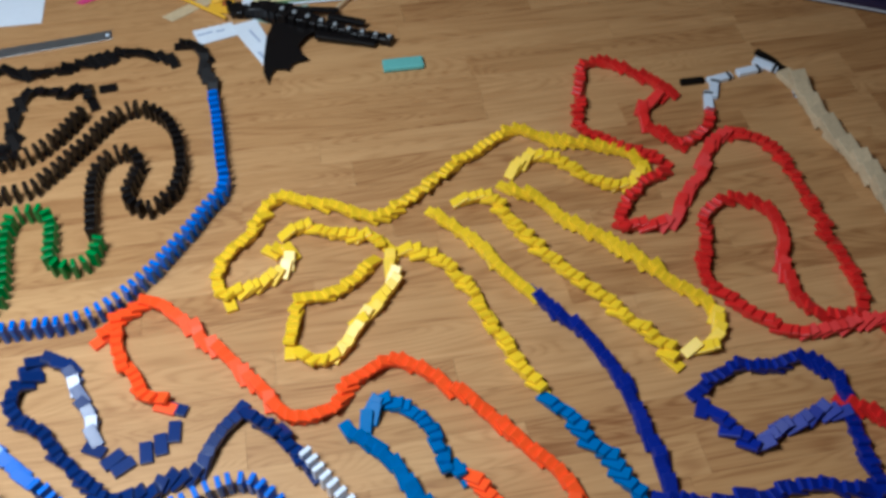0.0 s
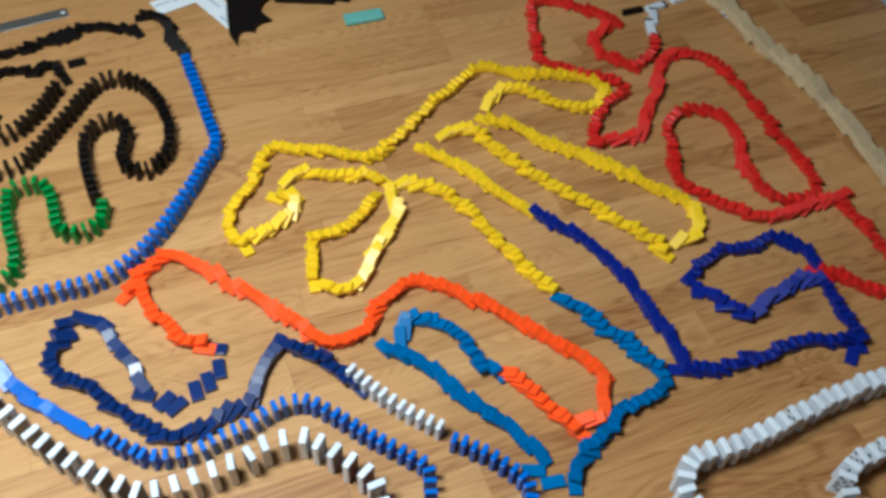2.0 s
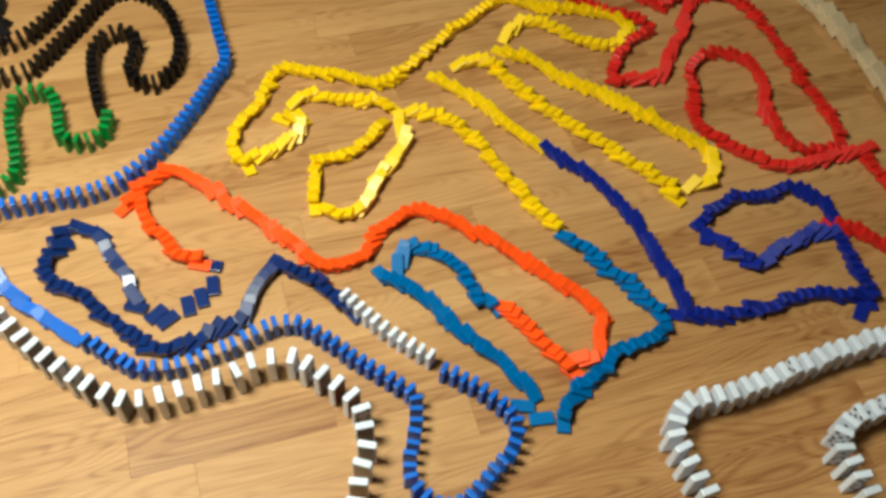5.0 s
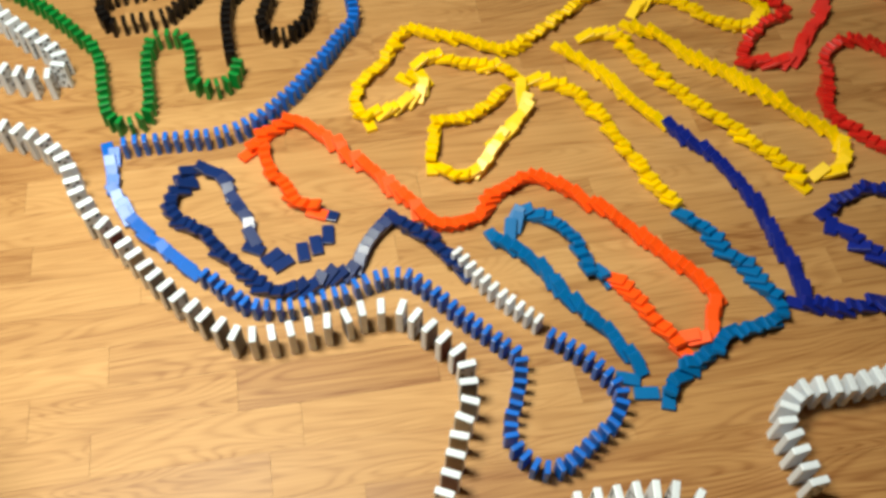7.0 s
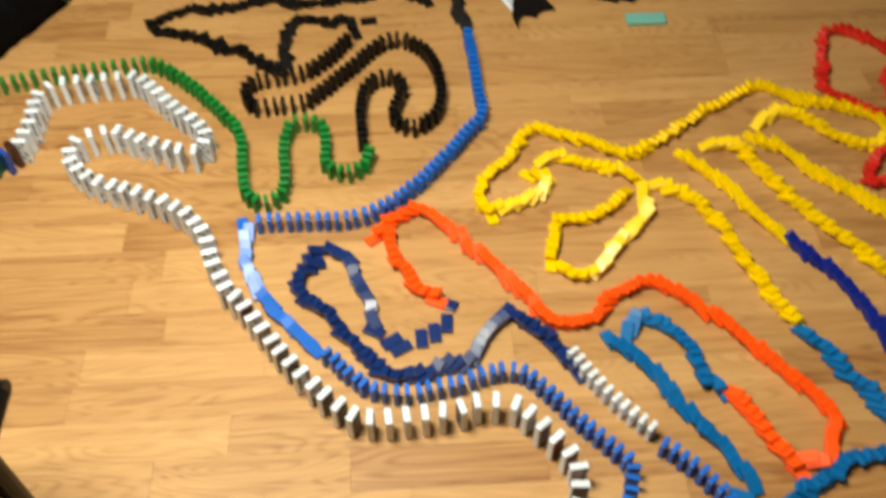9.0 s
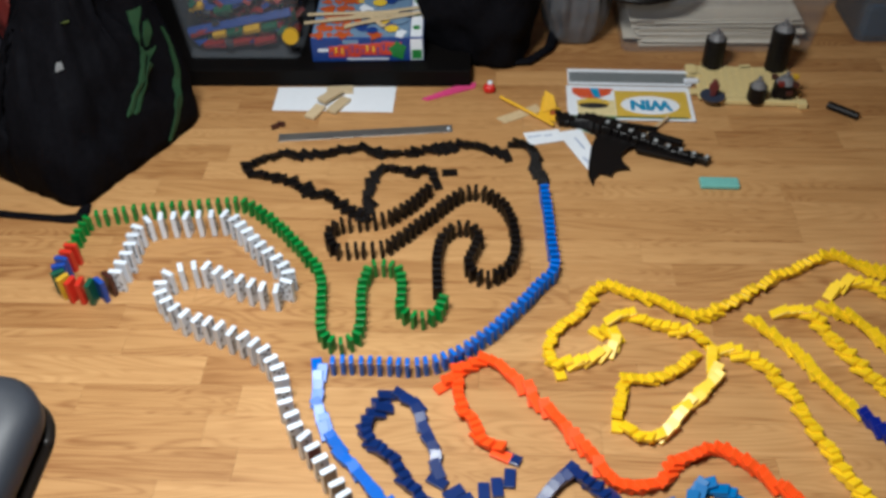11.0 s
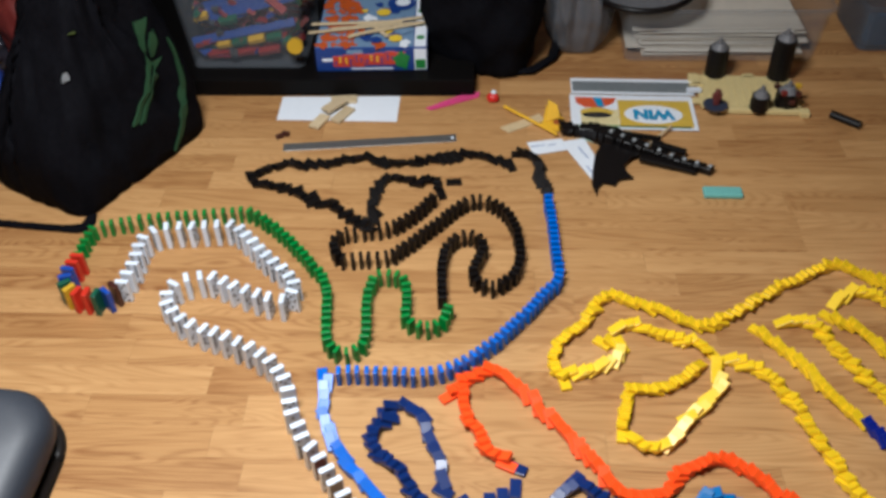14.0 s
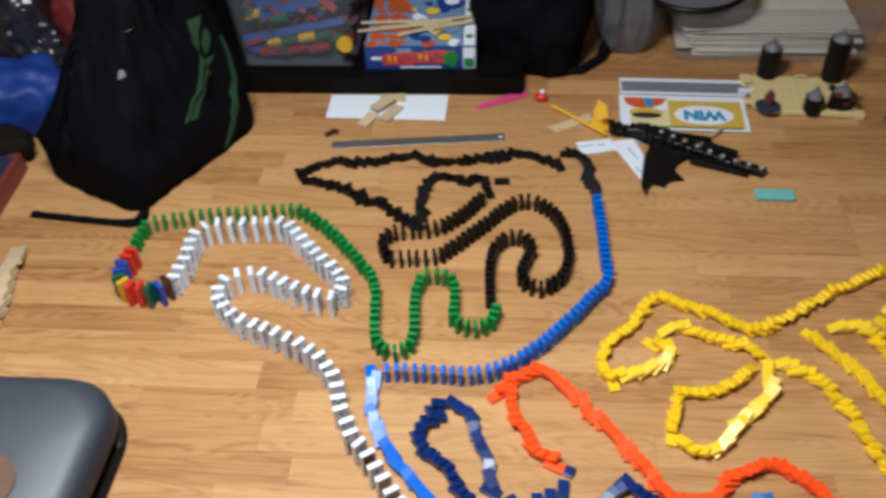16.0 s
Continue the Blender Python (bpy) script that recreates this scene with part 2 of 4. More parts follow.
def upright(p, heading, wobble=2.5, slip=0.0006):
    return pose(p.x + chance.gauss(0, slip), p.y + chance.gauss(0, slip), 0, 0, 0, math.degrees(heading) + chance.gauss(0, wobble))


def toppled(p, heading, size, step, last=False, wobble=4.0, slip=0.0008, flat=False):
    """Fallen forwards, the head resting on the next one's back."""
    t, w, h = size
    lift = math.asin(min(0.75, t / max(step, t * 1.35))) * chance.uniform(0.84, 0.98)
    if last or flat:
        lift = 0.0
    fall = math.pi / 2 - lift
    low = h / 2 * math.cos(fall) + t / 2 * math.sin(fall) + chance.uniform(0, 0.0004)
    place = Matrix.Translation((p.x + chance.gauss(0, slip), p.y + chance.gauss(0, slip), low))
    turn = pose(0, 0, 0, 0, 0, math.degrees(heading) + chance.gauss(0, wobble)) @ pose(0, 0, 0, 0, math.degrees(fall), 0)
    return place @ turn @ Matrix.Translation((0, 0, -h / 2))


def line_of(data, points, step, size, state, label, group, backwards=False, wobble=None, slip=0.0025):
    if backwards:
        points = points[::-1]
    spots = spline(points, step)
    drift = swing = 0.0
    for k, (p, heading) in enumerate(spots):
        ob = new(data.name.split(".")[0], data)
        if state == "standing":
            ob.matrix_world = upright(p, heading, wobble or 1.6)
        else:
            # neighbours slide and turn together, so the line wanders
            drift = 0.66 * drift + chance.gauss(0, slip * 0.95)
            swing = 0.62 * swing + chance.gauss(0, math.radians(wobble or 9.5) * 0.85)
            p = p + Vector((-math.sin(heading), math.cos(heading), 0)) * drift
            ob.matrix_world = toppled(p, heading + swing, size, step, k == len(spots) - 1, (wobble or 9.5) * 0.75, slip * 0.6)
        tagged(ob, label, data.name.split(".")[0].replace("_", " "), group)


def lone(data, a, b, size, label, group):
    """One fallen domino lying flat from a to b."""
    a, b = Vector((*a, 0)), Vector((*b, 0))
    ob = new(data.name.split(".")[0], data)
    ob.matrix_world = toppled((a + b) / 2, math.atan2(b.y - a.y, b.x - a.x), size, 1, wobble=0.5, slip=0, flat=True)
    return tagged(ob, label, data.name.split(".")[0].replace("_", " "), group)


M_YELLOW = domino_mesh("yellow_domino", SMALL, YELLOW, 0.0007)
M_RED = domino_mesh("red_domino", SMALL, RED, 0.0007)
M_DARK = domino_mesh("dark_blue_domino", SMALL, DARK_BLUE, 0.0007)
M_TEAL = domino_mesh("teal_domino", SMALL, TEAL, 0.0007)
M_ORANGE = domino_mesh("orange_domino", SMALL, ORANGE, 0.0007)
M_NAVY = domino_mesh("navy_domino", SMALL, NAVY, 0.0007)
M_BLUE = domino_mesh("blue_domino", SMALL, BLUE, 0.0007)
M_BLACK = domino_mesh("black_domino", SMALL, BLACK, 0.0007)
M_GREEN = domino_mesh("green_domino", SMALL, GREEN, 0.0007)
M_WHITE = domino_mesh("white_domino", SMALL, WHITE, 0.0007)
M_BEIGE = domino_mesh("wooden_block", BLOCK, BEIGE, 0.0008)

STEP = 0.0134
YL, YG = "small glossy yellow plastic domino, fallen onto the next one", "yellow dominoes"
line_of(M_YELLOW, [(0.534, 0.829), (0.511, 0.870), (0.484, 0.923), (0.457, 0.964), (0.428, 1.002)], STEP, SMALL, "fallen", YL, YG)
line_of(M_YELLOW, [(0.468, 1.025), (0.502, 1.025), (0.524, 1.004), (0.549, 0.943), (0.575, 0.889), (0.603, 0.842), (0.632, 0.802), (0.659, 0.758), (0.684, 0.715), (0.698, 0.688)], STEP, SMALL, "fallen", YL, YG)
line_of(M_YELLOW, [(0.723, 0.699), (0.758, 0.707), (0.772, 0.735), (0.764, 0.774), (0.728, 0.828), (0.693, 0.878), (0.635, 0.935), (0.593, 0.995), (0.550, 1.039)], STEP, SMALL, "fallen", YL, YG)
line_of(M_YELLOW, [(0.565, 1.063), (0.589, 1.086), (0.617, 1.092), (0.649, 1.068), (0.674, 1.031), (0.710, 1.006), (0.743, 1.011), (0.764, 1.034), (0.753, 1.068), (0.712, 1.095), (0.650, 1.121), (0.599, 1.152), (0.561, 1.147), (0.503, 1.111), (0.454, 1.082), (0.415, 1.051), (0.377, 1.021), (0.338, 1.010), (0.297, 1.028), (0.249, 1.053), (0.209, 1.076), (0.176, 1.062)], STEP, SMALL, "fallen", YL, YG)
line_of(M_YELLOW, [(0.169, 1.044), (0.148, 1.013), (0.125, 0.983), (0.106, 0.947), (0.103, 0.923), (0.110, 0.894)], STEP, SMALL, "fallen", YL, YG)
line_of(M_YELLOW, [(0.123, 0.909), (0.158, 0.919), (0.188, 0.933), (0.203, 0.959), (0.184, 0.979)], STEP, SMALL, "fallen", YL, YG)
line_of(M_YELLOW, [(0.206, 1.001), (0.238, 1.008), (0.269, 0.991), (0.300, 0.973), (0.327, 0.975), (0.343, 0.952)], STEP, SMALL, "fallen", YL, YG)
line_of(M_YELLOW, [(0.324, 0.928), (0.278, 0.894), (0.241, 0.880), (0.214, 0.873), (0.201, 0.844), (0.194, 0.802)], STEP, SMALL, "fallen", YL, YG)
line_of(M_YELLOW, [(0.205, 0.790), (0.226, 0.778), (0.263, 0.791), (0.288, 0.822), (0.314, 0.853), (0.342, 0.880), (0.346, 0.915), (0.350, 0.939)], STEP, SMALL, "fallen", YL, YG)
line_of(M_YELLOW, [(0.366, 0.940), (0.396, 0.933), (0.415, 0.915), (0.434, 0.889), (0.453, 0.837), (0.473, 0.767), (0.491, 0.716), (0.513, 0.675)], STEP, SMALL, "fallen", YL, YG)

TL, TG = "small teal blue plastic domino, fallen onto the next one", "teal dominoes"
line_of(M_TEAL, [(0.513, 0.664), (0.528, 0.637), (0.540, 0.601), (0.556, 0.571), (0.575, 0.540), (0.587, 0.511), (0.581, 0.487), (0.543, 0.477), (0.511, 0.474), (0.477, 0.452), (0.439, 0.440), (0.419, 0.428), (0.409, 0.405)], STEP, SMALL, "fallen", TL, TG)
lone(M_TEAL, *[(0.396, 0.414), (0.376, 0.417)], SMALL, "teal blue plastic domino lying flat on the floor", TG)
lone(M_TEAL, *[(0.359, 0.441), (0.380, 0.434)], SMALL, "teal blue plastic domino lying flat on the floor", TG)
line_of(M_TEAL, [(0.385, 0.450), (0.368, 0.489), (0.343, 0.531), (0.318, 0.574), (0.292, 0.623), (0.252, 0.663)], STEP, SMALL, "fallen", TL, TG)
line_of(M_TEAL, [(0.274, 0.673), (0.282, 0.691), (0.299, 0.700), (0.332, 0.687), (0.349, 0.664), (0.360, 0.629), (0.371, 0.600), (0.384, 0.580)], STEP, SMALL, "fallen", TL, TG)

OL, OG = "small bright orange plastic domino, fallen onto the next one", "orange dominoes"
line_of(M_ORANGE, [(0.390, 0.574), (0.407, 0.545), (0.421, 0.516), (0.434, 0.489), (0.441, 0.465)], STEP, SMALL, "fallen", OL, OG)
line_of(M_ORANGE, [(0.458, 0.483), (0.480, 0.480), (0.495, 0.503), (0.508, 0.526), (0.502, 0.553), (0.482, 0.584), (0.449, 0.627), (0.421, 0.666), (0.391, 0.701), (0.361, 0.736), (0.333, 0.755), (0.300, 0.752), (0.262, 0.729), (0.229, 0.700), (0.190, 0.700), (0.167, 0.721), (0.142, 0.755), (0.109, 0.797), (0.075, 0.839), (0.048, 0.882), (0.010, 0.905), (-0.024, 0.894), (-0.058, 0.863)], STEP, SMALL, "fallen", OL, OG)
line_of(M_ORANGE, [(-0.037, 0.873), (-0.030, 0.842), (-0.015, 0.804), (0.001, 0.771), (0.029, 0.747)], STEP, SMALL, "fallen", OL, OG)

NL, NG = "small navy plastic domino, fallen onto the next one", "navy dominoes"
FLAT = "navy plastic domino lying flat on the floor by itself"
lone(M_NAVY, *[(0.028, 0.744), (0.050, 0.734)], SMALL, FLAT, NG)
lone(M_NAVY, *[(0.038, 0.723), (0.035, 0.690)], SMALL, FLAT, NG)
lone(M_NAVY, *[(0.018, 0.708), (0.021, 0.676)], SMALL, FLAT, NG)
lone(M_NAVY, *[(0.001, 0.700), (0.002, 0.668)], SMALL, FLAT, NG)
lone(M_NAVY, *[(-0.010, 0.679), (-0.042, 0.661)], SMALL, FLAT, NG)
lone(M_NAVY, *[(-0.025, 0.691), (-0.052, 0.673)], SMALL, FLAT, NG)
lone(M_NAVY, *[(-0.049, 0.692), (-0.074, 0.707)], SMALL, FLAT, NG)
line_of(M_NAVY, [(-0.059, 0.715), (-0.063, 0.744), (-0.078, 0.775), (-0.092, 0.828)], 0.018, SMALL, "fallen", NL, NG)
line_of(M_NAVY, [(-0.106, 0.835), (-0.132, 0.842), (-0.151, 0.833)], 0.018, SMALL, "fallen", NL, NG)
line_of(M_NAVY, [(-0.143, 0.820), (-0.163, 0.813), (-0.169, 0.782), (-0.157, 0.752), (-0.132, 0.733), (-0.112, 0.706), (-0.091, 0.680), (-0.065, 0.649), (-0.034, 0.632), (-0.002, 0.630), (0.035, 0.639), (0.061, 0.648), (0.080, 0.676), (0.116, 0.718)], STEP, SMALL, "fallen", NL, NG)
line_of(M_NAVY, [(0.127, 0.709), (0.153, 0.686), (0.178, 0.653), (0.202, 0.619)], STEP, SMALL, "fallen", NL, NG)

line_of(M_WHITE, [(0.196, 0.637), (0.220, 0.597), (0.246, 0.559), (0.277, 0.523)], 0.0145, SMALL, "standing", "small white plastic domino standing on its end", "small white dominoes")
BL, BG = "small bright blue plastic domino standing on its end", "blue dominoes"
line_of(M_BLUE, [(0.287, 0.502), (0.311, 0.479), (0.337, 0.447), (0.351, 0.422), (0.348, 0.400), (0.331, 0.378), (0.299, 0.359), (0.275, 0.343), (0.246, 0.336), (0.224, 0.352), (0.212, 0.379), (0.221, 0.409), (0.236, 0.443), (0.243, 0.476), (0.225, 0.503), (0.196, 0.536), (0.173, 0.565), (0.150, 0.594), (0.124, 0.616), (0.088, 0.616), (0.051, 0.604), (0.014, 0.598), (-0.021, 0.592), (-0.062, 0.599), (-0.089, 0.621), (-0.122, 0.656)], 0.0140, SMALL, "standing", BL, BG)
line_of(M_BLUE, [(-0.140, 0.676), (-0.162, 0.700), (-0.192, 0.733), (-0.212, 0.762), (-0.228, 0.790), (-0.244, 0.825), (-0.245, 0.860), (-0.250, 0.900)], 0.0165, SMALL, "fallen", "small bright blue plastic domino, fallen onto the next one", BG, False, 10, 0.0028)
line_of(M_BLUE, [(-0.226, 0.892), (-0.184, 0.893), (-0.145, 0.892), (-0.106, 0.890), (-0.070, 0.898), (-0.041, 0.914), (0.003, 0.952), (0.050, 1.008), (0.090, 1.063), (0.117, 1.105), (0.116, 1.168), (0.113, 1.257), (0.110, 1.314)], 0.0140, SMALL, "standing", BL, BG)

KL, KG = "small black plastic domino, fallen onto the next one", "black dominoes"
line_of(M_BLACK, [(0.109, 1.340), (0.100, 1.392), (0.090, 1.455), (0.059, 1.478)], STEP, SMALL, "fallen", KL, KG)
line_of(M_BLACK, [(0.045, 1.437), (-0.010, 1.459), (-0.087, 1.442), (-0.176, 1.439), (-0.265, 1.445), (-0.331, 1.431), (-0.398, 1.435)], 0.0180, SMALL, "fallen", KL, KG, False, 20, 0.0048)
line_of(M_BLACK, [(-0.415, 1.435), (-0.445, 1.416), (-0.455, 1.380), (-0.419, 1.363), (-0.372, 1.346), (-0.325, 1.316), (-0.280, 1.296), (-0.254, 1.272), (-0.222, 1.241)], 0.0180, SMALL, "fallen", KL, KG, False, 20, 0.0048)
line_of(M_BLACK, [(-0.223, 1.256), (-0.214, 1.321), (-0.209, 1.382), (-0.189, 1.399)], 0.0180, SMALL, "fallen", KL, KG, False, 20, 0.0048)
line_of(M_BLACK, [(-0.172, 1.396), (-0.139, 1.378), (-0.120, 1.396), (-0.096, 1.386), (-0.092, 1.347)], 0.0180, SMALL, "fallen", KL, KG, False, 20, 0.0048)
line_of(M_BLACK, [(-0.103, 1.313), (-0.134, 1.267), (-0.173, 1.232), (-0.222, 1.219), (-0.257, 1.212), (-0.271, 1.182), (-0.254, 1.148), (-0.215, 1.149), (-0.171, 1.154), (-0.148, 1.175), (-0.092, 1.241), (-0.042, 1.301), (-0.000, 1.304), (0.036, 1.266), (0.054, 1.197), (0.048, 1.125), (0.018, 1.084), (-0.015, 1.090), (-0.026, 1.120), (-0.008, 1.174), (-0.020, 1.204), (-0.050, 1.206), (-0.074, 1.173), (-0.079, 1.116), (-0.075, 1.049)], 0.0145, SMALL, "standing", "small black plastic domino standing on its end", KG)
GL, GG = "small green plastic domino standing on its end", "green dominoes"
line_of(M_GREEN, [(-0.064, 1.030), (-0.074, 0.999), (-0.100, 0.986), (-0.131, 1.004), (-0.133, 1.055), (-0.141, 1.092), (-0.164, 1.105), (-0.192, 1.097), (-0.198, 1.041), (-0.194, 0.979), (-0.197, 0.945), (-0.224, 0.931), (-0.251, 0.952), (-0.260, 1.002), (-0.267, 1.066), (-0.278, 1.100)], 0.0148, SMALL, "standing", GL, GG)
line_of(M_GREEN, [(-0.287, 1.112), (-0.320, 1.156), (-0.370, 1.215), (-0.431, 1.265), (-0.473, 1.266), (-0.544, 1.257), (-0.614, 1.247), (-0.673, 1.233), (-0.705, 1.220), (-0.713, 1.182), (-0.712, 1.150)], 0.0166, SMALL, "standing", GL, GG)

RL, RG = "small glossy red plastic domino, fallen onto the next one", "red dominoes"
line_of(M_RED, [(0.901, 0.593), (0.926, 0.557), (0.953, 0.527), (0.982, 0.512), (1.010, 0.528), (1.015, 0.566), (1.011, 0.616), (1.004, 0.663), (1.004, 0.685)], STEP, SMALL, "fallen", RL, RG, True)
line_of(M_RED, [(1.025, 0.698), (0.973, 0.694), (0.918, 0.690), (0.871, 0.698), (0.839, 0.727), (0.810, 0.764), (0.789, 0.805), (0.800, 0.861), (0.835, 0.927), (0.878, 0.948), (0.914, 0.935), (0.930, 0.898), (0.926, 0.848), (0.907, 0.793), (0.908, 0.745), (0.937, 0.718), (0.980, 0.711)], STEP, SMALL, "fallen", RL, RG, True)
line_of(M_RED, [(0.995, 0.732), (0.995, 0.787), (0.995, 0.851), (0.997, 0.942), (0.997, 1.015), (0.975, 1.056), (0.945, 1.085)], STEP, SMALL, "fallen", RL, RG, True)
line_of(M_RED, [(0.936, 1.089), (0.903, 1.067), (0.865, 1.020), (0.828, 0.982), (0.798, 0.945), (0.767, 0.920), (0.729, 0.918), (0.699, 0.923), (0.705, 0.959), (0.729, 0.985), (0.759, 1.005), (0.797, 1.018)], STEP, SMALL, "fallen", RL, RG, True)
line_of(M_RED, [(0.806, 1.042), (0.773, 1.073), (0.735, 1.106), (0.703, 1.145), (0.710, 1.193), (0.731, 1.256), (0.746, 1.289), (0.783, 1.290), (0.825, 1.257), (0.860, 1.222), (0.877, 1.197)], STEP, SMALL, "fallen", RL, RG, True)
line_of(M_RED, [(0.859, 1.192), (0.816, 1.170), (0.807, 1.129), (0.826, 1.099), (0.851, 1.072), (0.892, 1.102), (0.924, 1.139)], STEP, SMALL, "fallen", RL, RG, True)
DL, DG = "small dark blue plastic domino, fallen onto the next one", "dark blue dominoes"
line_of(M_DARK, [(0.903, 0.590), (0.893, 0.627), (0.866, 0.662), (0.819, 0.650), (0.776, 0.658), (0.735, 0.650), (0.706, 0.641)], STEP, SMALL, "fallen", DL, DG)
lone(M_DARK, *[(0.714, 0.629), (0.698, 0.600)], SMALL, "dark blue plastic domino lying flat on the floor", DG)
line_of(M_DARK, [(0.716, 0.600), (0.729, 0.575), (0.752, 0.552), (0.796, 0.564), (0.842, 0.576), (0.890, 0.577)], STEP, SMALL, "fallen", DL, DG)
line_of(M_DARK, [(0.885, 0.562), (0.885, 0.525), (0.881, 0.485), (0.877, 0.456)], STEP, SMALL, "fallen", DL, DG)
lone(M_DARK, *[(0.867, 0.460), (0.840, 0.434)], SMALL, "dark blue plastic domino lying flat on the floor", DG)
line_of(M_DARK, [(0.856, 0.468), (0.821, 0.484), (0.778, 0.488), (0.723, 0.487), (0.672, 0.489), (0.616, 0.507)], STEP, SMALL, "fallen", DL, DG)
line_of(M_DARK, [(0.629, 0.517), (0.629, 0.546), (0.628, 0.571), (0.618, 0.631), (0.607, 0.693), (0.591, 0.733), (0.579, 0.758), (0.556, 0.787), (0.533, 0.828)], STEP, SMALL, "fallen", DL, DG)


# large ivory dominoes, some with pips
def pips(top, bottom, size, side):
    t, w, h = size
    bm = bmesh.new()
    layout = {1: [(0, 0)], 2: [(-1, 1), (1, -1)], 3: [(-1, 1), (0, 0), (1, -1)], 4: [(-1, 1), (1, -1), (1, 1), (-1, -1)],
              5: [(-1, 1), (1, -1), (1, 1), (-1, -1), (0, 0)], 6: [(-1, 1), (1, -1), (1, 1), (-1, -1), (-1, 0), (1, 0)]}
    quarter = Matrix.Rotation(math.pi / 2, 4, "Y")
    for face, halves in ((side, (top, bottom)), (-side, (bottom, top))):
        for count, middle in zip(halves, (0.75 * h, 0.25 * h)):
            for y, z in layout[count]:
                bm_cylinder(0.0025, 0.0025, 0.0005, (face * t / 2, y * 0.0062, middle + z * 0.0068), 8, bm, quarter)
        bm_box(0.0005, w * 0.7, 0.0009, (face * t / 2, 0, h / 2), bm=bm)
    return bm


def face_print(size, border):
    """Printed panels on both broad faces, inside a pale border."""
    t, w, h = size
    bm = bm_box(0.0005, w - border * 2, h - border * 2, (t / 2, 0, h / 2))
    return bm_box(0.0005, w - border * 2, h - border * 2, (-t / 2, 0, h / 2), bm=bm)


M_IVORY = domino_mesh("ivory_domino", LARGE, IVORY, 0.0013)
PIPS = [mesh_of("pips", pips(a, b, LARGE, s), PIP) for a, b, s in ((5, 3, 1), (6, 4, -1), (2, 6, 1), (4, 1, -1), (3, 5, -1), (6, 2, 1))]
M_LARGE = {name: domino_mesh(name, LARGE, m, 0.0013) for name, m in
           (("large_red", DEEP_RED), ("large_blue", DEEP_BLUE), ("large_green", BOTTLE_GREEN), ("large_yellow", OCHRE), ("large_brown", BROWN))}


PRINTS = [(tint, mesh_of("printed_face", face_print(LARGE, 0.0020), plain("print_" + tint.replace(" ", "_"), c, 0.4, vary=0.25, grain=90, bump=0))) for tint, c in
          (("beige", (0.42, 0.36, 0.27)), ("grey", (0.22, 0.22, 0.22)), ("dark red", (0.14, 0.030, 0.028)), ("tan", (0.34, 0.25, 0.15)), ("dark grey", (0.07, 0.07, 0.08)), ("pale grey", (0.44, 0.46, 0.48)))]


def ivory_line(points, step, pip_share=0.8, print_share=0.0):
    for p, heading in spline(points, step):
        if -0.25 < p.x < 0.20 and p.y < 0.75 and chance.random() < print_share:
            ob = new("large_domino", M_IVORY)
            tint, data = chance.choice(PRINTS)
            tagged(ob, f"large white domino with {tint} printed faces standing upright", "domino", "large dominoes")
            child = new("printed_face", data)
            child.parent = ob
        else:
            ob = new("large_domino", M_IVORY)
            dotted = chance.random() < pip_share
            tagged(ob, "large white domino with black pips standing on its end" if dotted else "large plain white domino standing on its end", "domino", "large dominoes")
            if dotted:
                child = new("pip_pattern", chance.choice(PIPS))
                child.parent = ob
        ob.matrix_world = upright(p, heading, 3.0, 0.0008)


ivory_line([(-0.605, 1.061), (-0.601, 1.109), (-0.602, 1.166), (-0.587, 1.192), (-0.559, 1.203), (-0.509, 1.205), (-0.459, 1.211), (-0.423, 1.183), (-0.385, 1.139), (-0.344, 1.098), (-0.319, 1.064), (-0.323, 1.032), (-0.346, 1.029), (-0.375, 1.037), (-0.406, 1.050), (-0.438, 1.067), (-0.464, 1.079), (-0.487, 1.076), (-0.512, 1.066), (-0.524, 1.042), (-0.517, 1.014), (-0.491, 0.985), (-0.450, 0.962), (-0.401, 0.942), (-0.361, 0.920), (-0.326, 0.894), (-0.301, 0.856), (-0.283, 0.805), (-0.258, 0.756), (-0.236, 0.731), (-0.201, 0.681), (-0.160, 0.627), (-0.121, 0.583), (-0.082, 0.551), (-0.056, 0.546), (-0.008, 0.550), (0.033, 0.554), (0.076, 0.563), (0.116, 0.553), (0.152, 0.516), (0.175, 0.477), (0.176, 0.435), (0.159, 0.396), (0.140, 0.351), (0.125, 0.322)], 0.0225, 0.85, 0.75)
ivory_line([(0.265, 0.289), (0.297, 0.289), (0.336, 0.289), (0.367, 0.284), (0.389, 0.274), (0.406, 0.257)], 0.0225)
ivory_line([(1.085, 0.392), (1.015, 0.393), (0.953, 0.394), (0.781, 0.391), (0.729, 0.386), (0.686, 0.381), (0.645, 0.376), (0.597, 0.374), (0.560, 0.376), (0.535, 0.366), (0.521, 0.344), (0.521, 0.318), (0.523, 0.293), (0.525, 0.268)], 0.0182, 0.2)
ivory_line([(0.991, 0.312), (0.936, 0.313), (0.884, 0.312), (0.762, 0.307), (0.736, 0.303), (0.714, 0.290), (0.706, 0.270), (0.706, 0.242), (0.706, 0.217)], 0.0188)
for (p, heading), tint in zip(spline([(-0.703, 1.125), (-0.706, 1.101), (-0.708, 1.080), (-0.699, 1.056), (-0.679, 1.040), (-0.657, 1.036), (-0.630, 1.037), (-0.617, 1.054)], 0.0165), ("red", "red", "blue", "blue", "green", "yellow", "red", "red", "green", "blue", "brown")):
    ob = new("large_domino", M_LARGE["large_" + tint])
    ob.matrix_world = upright(p, heading, 3.0, 0.0008)
    tagged(ob, f"large {tint} plastic domino standing on its end", "domino", "large dominoes")

